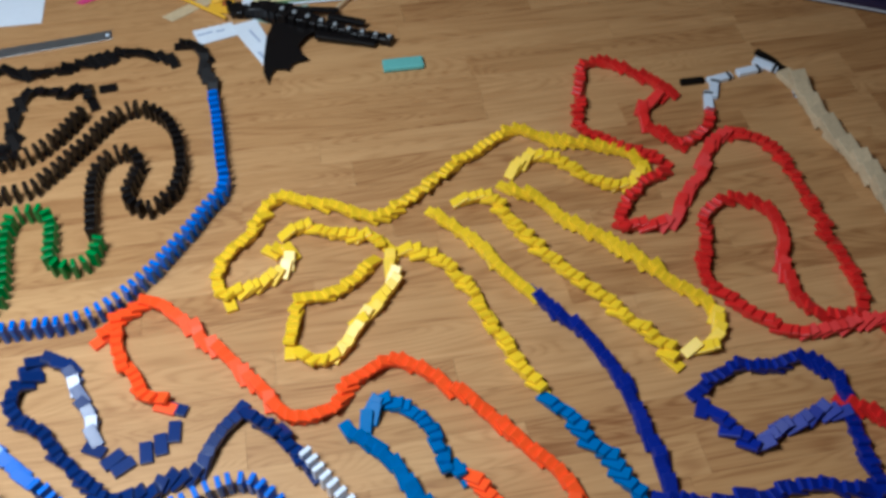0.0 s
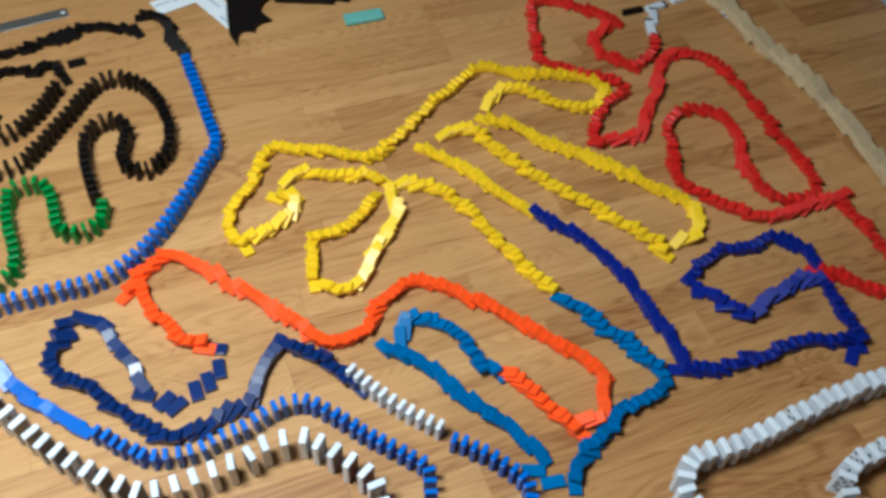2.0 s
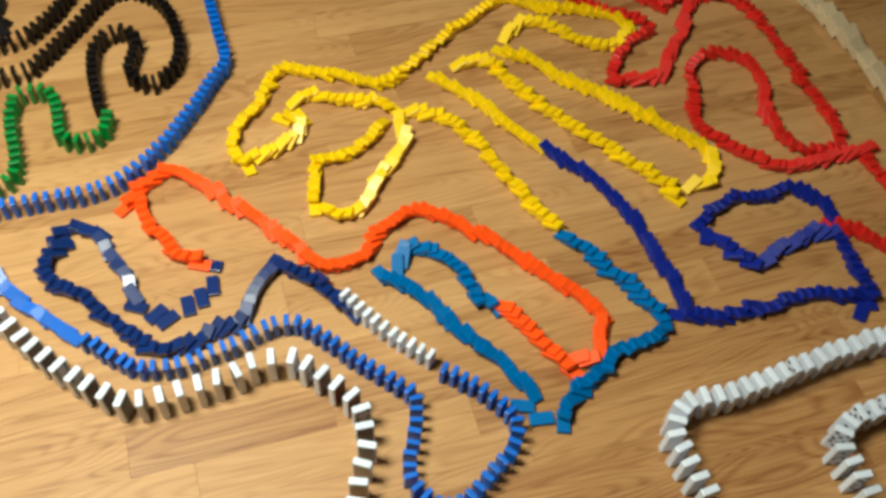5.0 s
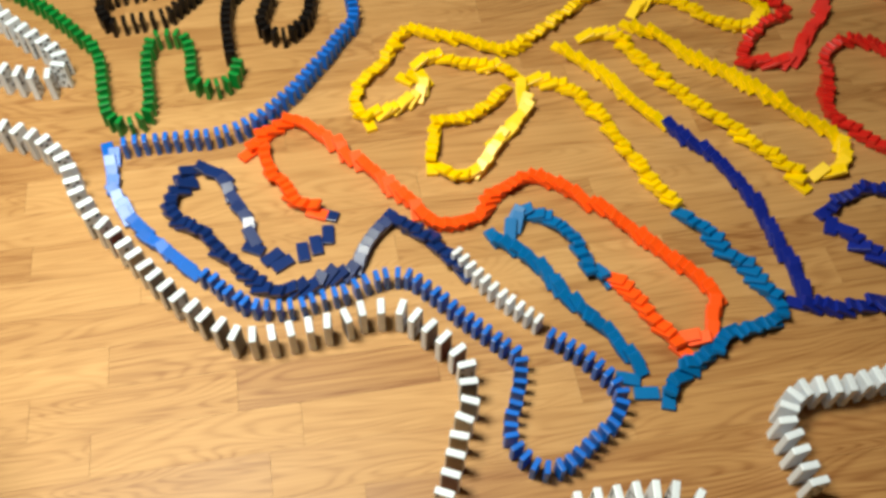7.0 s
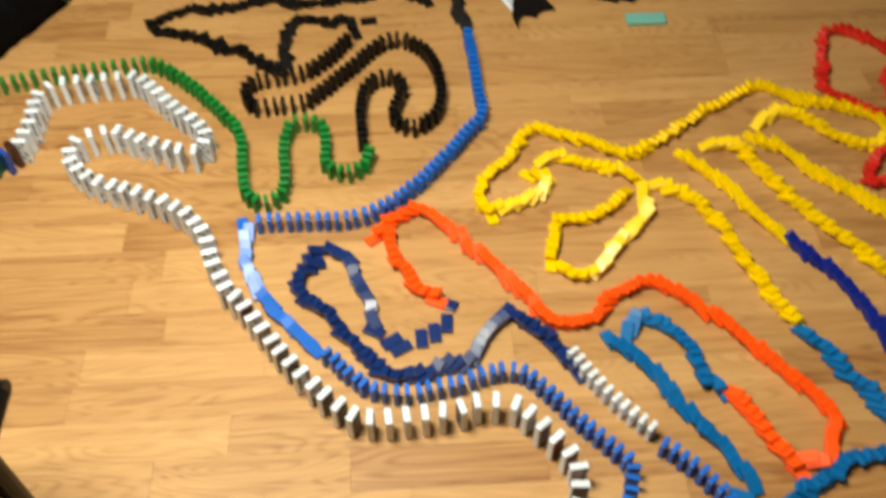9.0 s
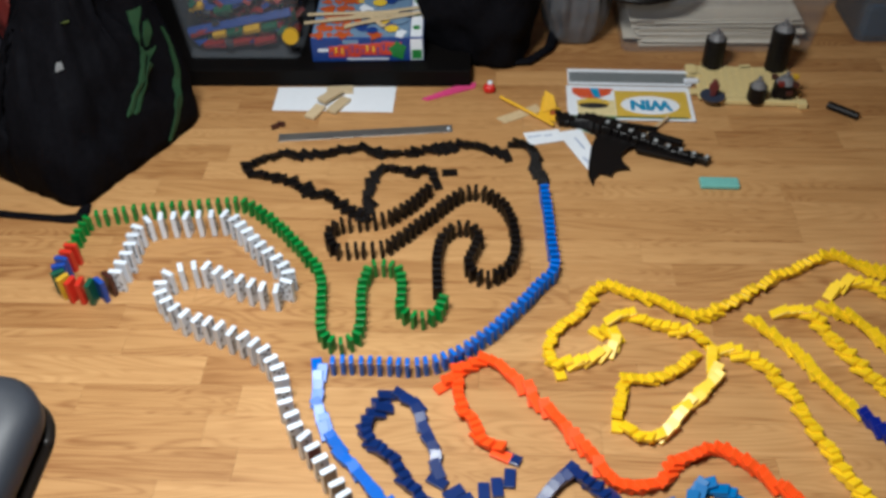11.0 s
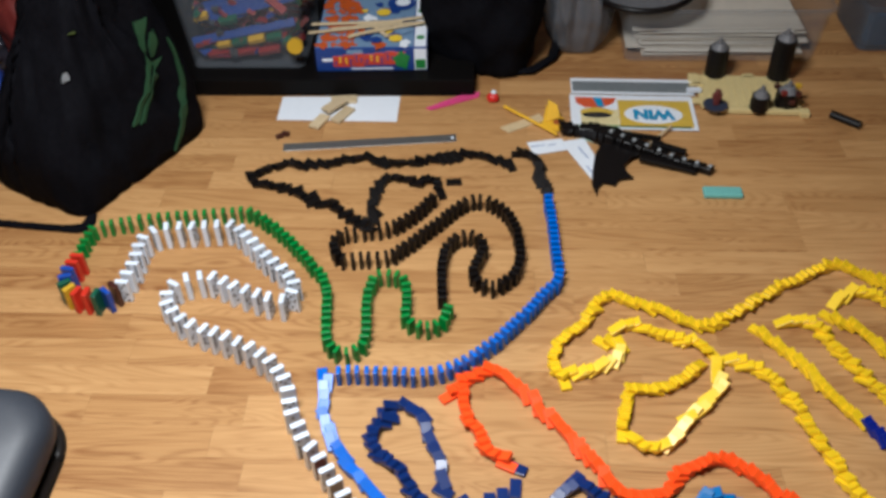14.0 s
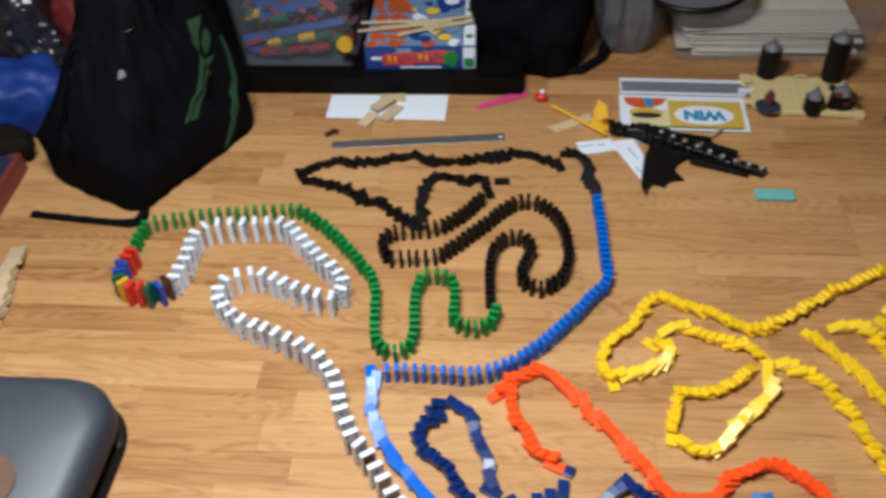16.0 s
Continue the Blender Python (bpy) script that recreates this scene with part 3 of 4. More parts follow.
WL, WG = "unpainted pale wooden block, fallen onto the next one", "wooden blocks"
line_of(M_BEIGE, [(1.095, 1.185), (1.092, 1.10), (1.100, 1.05)], 0.030, BLOCK, "fallen", WL, WG, True, 7)
line_of(M_BEIGE, [(1.108, 1.030), (1.116, 0.978), (1.118, 0.896), (1.120, 0.818), (1.113, 0.734), (1.107, 0.655), (1.102, 0.581), (1.098, 0.50), (1.092, 0.42)], 0.030, BLOCK, "fallen", WL, WG, True, 7)
line_of(M_BEIGE, [(-0.918, 1.130), (-0.905, 1.04), (-0.902, 0.96), (-0.925, 0.86)], 0.030, BLOCK, "fallen", WL, WG, False, 4)


# ---- the toppled black and white starters by the red line ----
SLIM = (0.0085, 0.0150, 0.0455)
M_WHITE_LARGE = domino_mesh("white_block", SLIM, IVORY, 0.0010)
M_BLACK_LARGE = domino_mesh("black_block", (0.0085, 0.0115, 0.0420), BLACK, 0.0010)
BAND = mesh_of("black_band", bm_box(0.0090, 0.0156, 0.0060, (0, 0, 0.0400), 0.0005, 1), BLACK)
for data, a, b in ((M_WHITE_LARGE, (0.926, 1.150), (0.938, 1.188)), (M_WHITE_LARGE, (0.944, 1.178), (0.962, 1.216)), (M_BLACK_LARGE, (0.905, 1.222), (0.944, 1.221)),
                   (M_WHITE_LARGE, (0.950, 1.216), (0.996, 1.224)), (M_WHITE_LARGE, (1.010, 1.228), (1.053, 1.233)), (M_BLACK_LARGE, (1.066, 1.276), (1.088, 1.240)),
                   (M_WHITE_LARGE, (1.056, 1.252), (1.078, 1.228)), (M_BLACK_LARGE, (1.084, 1.238), (1.104, 1.200)), (M_WHITE_LARGE, (1.098, 1.200), (1.092, 1.150))):
    block = lone(data, a, b, SLIM, "slim " + data.name.split("_")[0] + " plastic domino lying flat on the floor", "slim dominoes")
    if data is M_WHITE_LARGE:
        band = new("black_band", BAND)
        band.parent = block
        tagged(band, "black band round one end")
lone(M_BLACK, (-0.052, 1.385), (-0.080, 1.383), SMALL, "black plastic domino lying flat by itself", KG)


# ---- along the back of the room ----
def rounded_rect(w, d, r, n=5):
    out = []
    for cx, cy, a0 in ((w / 2 - r, d / 2 - r, 0), (-w / 2 + r, d / 2 - r, 90), (-w / 2 + r, -d / 2 + r, 180), (w / 2 - r, -d / 2 + r, 270)):
        out += [(cx + r * math.cos(radians(a0 + 90 * k / n)), cy + r * math.sin(radians(a0 + 90 * k / n))) for k in range(n + 1)]
    return out


def low_shelf():
    shelf = holder("low_shelf", pose(-0.54, 1.690, 0), "low black laminate shelf unit standing against the wall", "shelf unit")
    part("base_board", bm_box(0.93, 0.56, 0.040, (0.045, 0.28, 0.020), 0.002), BLACK_WOOD, shelf)
    part("side_panel", bm_box(0.03, 0.40, 0.60, (0.405, 0.40, 0.342), 0.002), BLACK_WOOD, shelf)
    part("side_panel", bm_box(0.03, 0.40, 0.60, (-0.405, 0.40, 0.342), 0.002), BLACK_WOOD, shelf)
    part("back_panel", bm_box(0.776, 0.02, 0.60, (0, 0.55, 0.342)), BLACK_WOOD, shelf)
    part("top_board", bm_box(0.84, 0.42, 0.03, (0, 0.40, 0.659), 0.002), BLACK_WOOD, shelf)


low_shelf()

CLEAR = plain("clear_polypropylene", (0.20, 0.22, 0.25), 0.25, vary=0.05, alpha=0.14, bump=0.1)
BRICK_COLOURS = [plain("brick_" + n, c, 0.35, vary=0.05, grain=60) for n, c in (
    ("red", (0.22, 0.014, 0.012)), ("blue", (0.008, 0.04, 0.20)), ("green", (0.007, 0.085, 0.042)), ("yellow", (0.52, 0.31, 0.02)), ("dark", (0.03, 0.03, 0.035)))]


def tapered_bin(w, d, h, wall=0.0025, taper=0.9, r=0.02):
    """An open tub: walls with thickness, wider at the rim, which is rolled outwards."""
    bm = bmesh.new()
    rings = []
    for z, k, inset in ((0, taper, 0), (h, 1, 0), (h, 1.025, 0), (h - 0.008, 1.025, 0), (h - 0.008, 1.0, 0), (h, 1, wall * 1.6), (wall, taper, wall)):
        rings.append([bm.verts.new((x * k - math.copysign(inset, x), y * k - math.copysign(inset, y), z)) for x, y in rounded_rect(w, d, r)])
    order = [0, 4, 3, 2, 5, 6]
    for a, b in zip(order, order[1:]):
        for k in range(len(rings[0])):
            j = (k + 1) % len(rings[0])
            bm.faces.new((rings[a][k], rings[a][j], rings[b][j], rings[b][k]))
    bm.faces.new(rings[0])
    bm.faces.new(rings[6])
    for v in rings[1]:
        bm.verts.remove(v)
    return bm


def brick_pile(w, d, h, count, seed):
    bm = bmesh.new()
    r = random.Random(seed)
    for k in range(count):
        sx, sy, sz = r.choice(((0.032, 0.016, 0.0096), (0.016, 0.016, 0.0096), (0.048, 0.016, 0.0096), (0.064, 0.016, 0.0096), (0.032, 0.032, 0.0032)))
        m = pose(r.uniform(-w / 2, w / 2), r.uniform(-d / 2, d / 2), 0.012 + h * r.random(), r.uniform(-40, 40), r.uniform(-40, 40), r.uniform(0, 180))
        before = len(bm.faces)
        bmesh.ops.create_cube(bm, size=1, matrix=m @ Matrix.Diagonal((sx, sy, sz, 1)))
        studs = int(sx / 0.016)
        for q in range(studs):
            bm_cylinder(0.0024, 0.0024, 0.0018, bm=bm, sides=6, turn=m @ Matrix.Translation((-sx / 2 + 0.008 + 0.016 * q, 0, sz / 2 + 0.0009)))
        bm.faces.ensure_lookup_table()
        tint = r.choice((0, 1, 1, 2, 2, 2, 3, 4, 4, 4, 4, 4))
        for f in bm.faces[before:]:
            f.material_index = tint
    return bm


toy_bin = holder("storage_bin", pose(-0.525, 1.86, 0.041), "clear plastic storage bin full of toy bricks", "storage bin")
bin_shell = part("tub", tapered_bin(0.275, 0.27, 0.20), CLEAR, toy_bin, smooth=False)
bin_shell.visible_shadow = False
part("rim", tube([(x * 1.02, y * 1.02, 0.201) for x, y in rounded_rect(0.275, 0.27, 0.02) + rounded_rect(0.275, 0.27, 0.02)[:1]], 0.004, 8), CLEAR, toy_bin, "clear rolled rim", True)
thing("toy_bricks", brick_pile(0.20, 0.20, 0.13, 260, 4), BRICK_COLOURS, pose(-0.525, 1.86, 0.041), "heap of red, blue, green and yellow toy bricks inside the clear bin", "toy bricks", kind="stuff")
thing("brick_plate", bm_box(0.23, 0.018, 0.006, (0, 0, 0), 0.001), BRICK_COLOURS[1], pose(-0.53, 1.765, 0.115, 60, -10, 4), "long blue toy brick plate inside the clear bin", "toy plate")
thing("brick_plate", bm_box(0.22, 0.042, 0.006, (0, 0, 0), 0.001), BRICK_COLOURS[1], pose(-0.52, 1.775, 0.178, 62, -13, 3), "wide blue toy brick plate inside the clear bin", "toy plate")
for x, z, wide, tint in ((-0.575, 0.090, 0.030, 3), (-0.540, 0.095, 0.034, 2), (-0.502, 0.102, 0.036, 3), (-0.462, 0.108, 0.034, 2), (-0.435, 0.098, 0.022, 2),
                         (-0.590, 0.066, 0.048, 0), (-0.535, 0.070, 0.058, 0), (-0.478, 0.074, 0.048, 0), (-0.555, 0.150, 0.040, 2), (-0.61, 0.160, 0.028, 3)):
    bm = bm_box(wide, 0.016, 0.0125, (0, 0, 0), 0.001, 1)
    for k in range(int(wide / 0.012)):
        bm_cylinder(0.0026, 0.0026, 0.002, (-wide / 2 + 0.007 + 0.012 * k, 0, 0.007), 8, bm)
    thing("toy_brick", bm, BRICK_COLOURS[tint], pose(x, 1.758 - 0.10 * (z - 0.09), z, 20, -10, 4 + 40 * (x + 0.5)), ("red", "blue", "green", "yellow")[tint] + " toy brick pressed against the clear bin's wall", "toy brick", "toy bricks in the bin")
thing("toy_disc", bm_cylinder(0.017, 0.017, 0.012, sides=28), BRICK_COLOURS[3], pose(-0.412, 1.722, 0.105, 80, 0, 0), "round yellow toy wheel against the clear bin", "toy disc")


def game_box():
    box = holder("game_box", pose(-0.255, 1.850, 0.041, 0, 0, 1.5), "blue cardboard game box with a cartoon cover, lying flat", "game box")
    blue = plain("print_blue", (0.012, 0.045, 0.22), 0.4, vary=0.08)
    sky = plain("print_sky", (0.16, 0.26, 0.40), 0.4, vary=0.10, grain=60)
    orange = plain("print_orange", (0.48, 0.085, 0.015), 0.4, vary=0.15, grain=80)
    red = plain("print_red", (0.55, 0.05, 0.02), 0.4)
    green = plain("print_green", (0.02, 0.20, 0.04), 0.4)
    yellow = plain("print_yellow", (0.75, 0.52, 0.04), 0.4)
    w, d, h = 0.240, 0.245, 0.055
    part("carton", bm_box(w, d, h, (0, 0, h / 2), 0.001), blue, box)
    part("cover_print", bm_box(w * 0.87, d * 0.98, 0.0006, (-0.014, 0.002, h + 0.0004)), sky, box, "pale blue cartoon cover")
    part("cover_stripe", bm_box(w * 0.105, d * 0.98, 0.0006, (w * 0.44, 0.002, h + 0.0004)), PAPER, box, "white cover stripe")
    r = random.Random(3)
    for k in range(72):
        if k % 10 > 3 and k % 3:
            continue
        cx, cy, s = -0.100 + 0.0185 * (k % 10) + r.uniform(-0.008, 0.008), -0.108 + 0.029 * (k // 10), r.uniform(0.009, 0.021)
        ring = [(cx + s * r.uniform(0.35, 1.3) * math.cos(a), cy + s * r.uniform(0.4, 1.4) * math.sin(a)) for a in (2 * math.pi * q / 9 for q in range(9))]
        part("cover_shape", slab(ring, 0.0004, h + 0.0009 + 0.00004 * k), (orange if k % 10 < 4 else r.choice((blue, yellow, PAPER, sky, blue, orange))), box)
    for cx, cy, s, tint in ((0.058, 0.072, 0.032, blue), (0.062, 0.076, 0.017, PAPER), (0.052, -0.088, 0.015, yellow), (0.010, -0.094, 0.013, blue), (0.066, -0.050, 0.020, sky), (0.020, 0.030, 0.016, yellow)):
        part("cover_shape", slab([(cx + s * math.cos(a), cy + s * math.sin(a)) for a in (2 * math.pi * q / 18 for q in range(18))], 0.0004, h + 0.0042 - 0.01 * s), tint, box)
    for k in range(3):
        part("cover_shape", slab([(w * 0.44 + 0.009 * math.cos(a), -0.08 + 0.06 * k + 0.009 * math.sin(a)) for a in (math.pi * q / 8 for q in range(16))], 0.0004, h + 0.0009), green, box)
    # the title, drawn as plain blocks
    for k in range(7):
        part("title_block", bm_box(0.0216, 0.0008, 0.026 + 0.003 * (k % 3), (-0.072 + 0.0225 * k, -d / 2 - 0.0005, 0.024 + 0.0014 * k), 0.0003, 1), red, box)
        for q in range(2):
            part("title_edge", bm_box(0.0034, 0.0006, 0.010 + 0.004 * ((k + q) % 3), (-0.077 + 0.0225 * k + 0.0095 * q, -d / 2 - 0.0012, 0.020 + 0.0014 * k + 0.004 * ((k + 2 * q) % 3))), (blue, yellow, blue)[(k + q) % 3], box)
    part("title_patch", slab([(0.066 + 0.018 * math.cos(a) * (1.2 if q % 2 else 0.8), 0.026 + 0.022 * math.sin(a) * (0.8 if q % 3 else 1.1)) for q, a in ((q, 2 * math.pi * q / 11) for q in range(11))], 0.0006), green, box, "green and yellow printed patch", m=pose(0, -d / 2 - 0.0014, 0, 90, 0, 0))
    part("title_mark", bm_box(0.022, 0.0006, 0.007, (-0.095, -d / 2 - 0.0004, 0.028)), PAPER, box)
    part("title_bar", bm_box(0.09, 0.0006, 0.0035, (0.0, -d / 2 - 0.0004, 0.006)), PAPER, box)
    part("title_panel", bm_box(0.034, 0.0006, 0.010, (-0.035, -d / 2 - 0.0004, 0.047)), sky, box)
    part("side_print", bm_box(0.026, 0.0006, 0.05, (w * 0.44, -d / 2 - 0.0004, 0.0275)), PAPER, box)
    part("side_patch", bm_box(0.022, 0.0006, 0.022, (w * 0.44, -d / 2 - 0.0011, 0.016)), green, box)


game_box()
r = random.Random(11)
for x, y, turn, length in ((-0.30, 1.800, 12, 0.19), (-0.24, 1.812, 8, 0.21), (-0.22, 1.795, 20, 0.17), (-0.29, 1.825, 4, 0.20), (-0.20, 1.835, 16, 0.19), (-0.26, 1.785, 30, 0.10), (-0.235, 1.79, -55, 0.06)):
    thing("craft_stick", bm_box(length, 0.009, 0.003, bevel=0.001), BEIGE, pose(x, y, 0.1022 + 0.0035 * r.random(), 0, 0, turn), "pale wooden craft stick lying on the game box", "craft stick", "craft sticks")

# black cloth bag with a strap, at the end of the shelf
black_bag = holder("black_bag", pose(-0.005, 1.865, 0), "slack black cloth bag leaning against the shelf", "bag")
part("body", blob(0.130, 0.150, 0.27, (-0.005, 0.03, 0.20), 0.12, 9, 3.4, 5), BLACK_CLOTH, black_bag, smooth=True)
part("strap", tube([(0.06, -0.09, 0.012), (0.10, -0.085, 0.010), (0.15, -0.03, 0.012), (0.17, 0.03, 0.04), (0.15, 0.08, 0.10)], 0.012, 8, flat=0.5), BLACK_CLOTH, black_bag, smooth=True)


CLOTH_PALE_TAG = plain("grey_tag", (0.20, 0.21, 0.22), 0.6)
# the backpack
def backpack():
    bag = holder("backpack", pose(-0.800, 1.490, 0, 0, 0, 63), "black nylon backpack with green piping standing on the floor", "backpack")
    bm = blob(0.184, 0.168, 0.32, (0.0, 0.0, 0.255), 0.030, 7, 8.0, 2)
    for v in bm.verts:
        c = v.co
        rise = max(0.0, (c.z - 0.10) / 0.40)
        crease = 1 - abs(noise.noise(Vector((c.x * 16 + c.z * 5, c.y * 16, c.z * 4)))) * 2
        fold = 0.010 * noise.noise(Vector((c.x * 9, c.y * 9, c.z * 22))) + 0.005 * noise.noise(c * 38) + 0.017 * max(0.0, crease) ** 3 * min(1, c.z / 0.06)
        front = 1 - 0.40 * rise
        k = front if c.x > 0 else max(0.12, 1 - 1.0 * rise)
        side = front if c.y < 0 else max(-0.3, 0.60 - 1.2 * rise)
        c.x, c.y = c.x * k - math.copysign(fold, c.x) + 0.03 * max(0.0, c.z - 0.1), c.y * side - math.copysign(fold, c.y)
    skin = BVHTree.FromBMesh(bm)
    part("body", bm, BLACK_CLOTH, bag, smooth=True)
    part("grab_loop", tube([(-0.04, 0.05, 0.47), (-0.04, 0.05, 0.51), (0.0, 0.05, 0.525), (0.04, 0.05, 0.51), (0.04, 0.05, 0.47)], 0.009, 8, flat=0.5), BLACK_CLOTH, bag, smooth=True)

    def ribbon(line, widths):
        """A flat strip of fabric sewn to the front, following its folds."""
        bm, rows = bmesh.new(), []
        for (x, z), wide in zip(line, widths):
            row = []
            for u in (-0.5, 0.0, 0.5):
                hit = skin.ray_cast(Vector((x + u * wide, -1, z)), Vector((0, 1, 0)))[0]
                y = hit.y if hit else -0.12
                row.append((bm.verts.new((x + u * wide, y - 0.0035, z)), bm.verts.new((x + u * wide, y + 0.004, z))))
            rows.append(row)
        for a, b in zip(rows, rows[1:]):
            for k in (0, 1):
                bm.faces.new((a[k][0], a[k + 1][0], b[k + 1][0], b[k][0]))
            for k in (0, 2):
                bm.faces.new((a[k][0], a[k][1], b[k][1], b[k][0]))
        return bm

    def fine(line, widths, n=6):
        pts, ws = [], []
        for (a, b), (wa, wb) in zip(zip(line, line[1:]), zip(widths, widths[1:])):
            for k in range(n):
                u = k / n
                pts.append((a[0] + (b[0] - a[0]) * u, a[1] + (b[1] - a[1]) * u))
                ws.append(wa + (wb - wa) * u)
        return ribbon(pts + [line[-1]], ws + [widths[-1]])

    part("piping", fine([(0.085, 0.283), (0.076, 0.250), (0.066, 0.205), (0.035, 0.161), (-0.012, 0.118)], (0.026, 0.012, 0.010, 0.013, 0.016)), GREEN_TRIM, bag, "green fabric piping")
    part("piping", fine([(0.100, 0.254), (0.094, 0.228), (0.088, 0.205)], (0.010, 0.018, 0.006)), GREEN_TRIM, bag, "green fabric piping")
    part("piping", fine([(0.092, 0.197), (0.080, 0.184), (0.048, 0.152), (0.004, 0.113)], (0.026, 0.022, 0.009, 0.012)), GREEN_TRIM, bag, "green fabric piping")
    part("piping", fine([(0.132, 0.225), (0.138, 0.180), (0.132, 0.125), (0.104, 0.072), (0.062, 0.012)], (0.004, 0.007, 0.012, 0.022, 0.006)), GREEN_TRIM, bag, "green fabric piping")
    part("zip_pull", fine([(-0.062, 0.322), (-0.046, 0.316)], (0.004, 0.006), 3), plain("zip_pull_lime", (0.10, 0.13, 0.03), 0.5), bag, "lime zip pull")
    part("tag", fine([(-0.092, 0.262), (-0.094, 0.256), (-0.097, 0.248)], (0.004, 0.011, 0.014), 2), CLOTH_PALE_TAG, bag, "small pale tag")
    strap = spline([(-0.273, 0.032), (-0.235, -0.072), (-0.204, -0.148), (-0.184, -0.164), (-0.156, -0.150)], 0.008)
    bm, rows = bmesh.new(), []
    for k, (p, heading) in enumerate(strap):
        wide = 0.0085 + 0.005 * max(0.0, 1 - abs(k - len(strap) * 0.82) / 5)
        n = Vector((-math.sin(heading), math.cos(heading), 0)) * wide
        z = 0.0045 + 0.0025 * noise.noise(Vector((k * 0.4, 0, 0)))
        rows.append([bm.verts.new(p + q * n + Vector((0, 0, h))) for q, h in ((-1, 0.0005), (-0.9, z), (0.9, z), (1, 0.0005))])
    for a, b in zip(rows, rows[1:]):
        for k in range(4):
            bm.faces.new((a[k], a[(k + 1) % 4], b[(k + 1) % 4], b[k]))
    bm.faces.new(rows[0])
    bm.faces.new(rows[-1])
    part("strap", bm, BLACK_CLOTH, bag, "black webbing strap trailing on the floor")


backpack()

# things piled behind and beside the backpack
CLOTH_BLUE = plain("blue_cloth", (0.006, 0.032, 0.20), 0.6, vary=0.25, grain=20, bump=0.4)
CLOTH_RED = plain("red_cloth", (0.15, 0.014, 0.010), 0.7, vary=0.25, grain=20, bump=0.4)
CLOTH_PALE = plain("grey_plastic_wrap", (0.022, 0.022, 0.030), 0.22, vary=0.4, grain=20, bump=0.5)
thing("blue_bag", blob(0.15, 0.085, 0.085, (0, 0, 0.072), 0.22, 9, 2.6, 21), CLOTH_BLUE, pose(-1.118, 1.552, 0, 0, 0, 14), "crumpled royal blue cloth bag on the floor", "bag", smooth=True)
thing("red_cloth", blob(0.060, 0.06, 0.16, (0, 0, 0.14), 0.22, 12, 2.3, 31), CLOTH_RED, pose(-0.985, 1.735, 0), "heap of dark red cloth behind the backpack", "cloth", smooth=True)
thing("plastic_wrap", blob(0.080, 0.05, 0.115, (0, 0, 0.10), 0.34, 17, 2.2, 37), CLOTH_PALE, pose(-1.115, 1.715, 0), "crumpled glossy dark grey plastic behind the blue bag", "plastic wrap", smooth=True)
thing("dark_clothes", blob(0.10, 0.050, 0.042, (0, 0, 0.036), 0.2, 14, 2.3, 43), plain("dark_brown_cloth", (0.007, 0.004, 0.003), 0.8, spec=0.15, vary=0.3, grain=20, bump=0.4), pose(-1.105, 1.428, 0, 0, 0, 8), "heap of dark brown cloth on the floor", "cloth", smooth=True)
thing("dark_bundle", blob(0.13, 0.10, 0.17, (0, 0, 0.15), 0.2, 9, 2.4, 61), plain("maroon_cloth", (0.030, 0.006, 0.007), 0.7, spec=0.2, vary=0.4, grain=14, bump=0.4), pose(-1.20, 1.86, 0), "dark maroon bundle of cloth on the floor", "cloth", smooth=True)
book_red = plain("book_red", (0.17, 0.035, 0.028), 0.45, vary=0.2)
book_dark = plain("book_dark", (0.022, 0.03, 0.05), 0.35, vary=0.35, grain=25)
for k, (w, d, h, z, turn) in enumerate(((0.17, 0.20, 0.022, 0, 3), (0.165, 0.195, 0.020, 0.0225, 1))):
    case = holder("flat_box", pose(-1.100, 1.300, z, 0, 0, turn), "thin red cardboard box with a dark picture lid, stacked", "box", "flat boxes")
    part("carton", bm_box(w, d, h, (0, 0, h / 2), 0.001), book_red, case)
    part("lid_picture", bm_box(w * 0.9, d * 0.9, 0.0005, (0, 0, h + 0.0002)), book_dark, case, "dark blue grey picture")

# tray of papers, plastic bag, bins
tray = holder("paper_tray", pose(0.520, 1.985, 0), "clear plastic tray with a stack of paper", "tray")
part("rim", tube([(x * 1.02, y * 1.02, 0.131) for x, y in rounded_rect(0.45, 0.32, 0.02) + rounded_rect(0.45, 0.32, 0.02)[:1]], 0.004, 8), CLEAR, tray, "clear rolled rim", True)
shell = part("tub", tapered_bin(0.45, 0.32, 0.13, taper=0.94), CLEAR, tray)
shell.visible_shadow = False
OLD_PAPER = [plain("aged_paper", c, 0.85, vary=0.1, grain=30) for c in ((0.60, 0.55, 0.47), (0.48, 0.43, 0.35), (0.68, 0.64, 0.57))]
r = random.Random(5)
for k in range(13):
    h = r.uniform(0.0030, 0.0048)
    thing("paper_sheaf", bm_box(r.uniform(0.30, 0.385), r.uniform(0.24, 0.262), h, (0, 0, h / 2), 0.0008, 1), OLD_PAPER[k % 3], pose(0.515 + r.uniform(-0.015, 0.015), 1.985 + r.uniform(-0.006, 0.006), 0.0035 + 0.0050 * k, 0, 0, r.uniform(-1.6, 1.6)), "loose sheaf of white paper in the clear tray", "paper", "paper sheaves")
FILM = plain("thin_grey_polythene", (0.15, 0.155, 0.17), 0.22, vary=0.2, grain=20, bump=0.3, alpha=0.62)


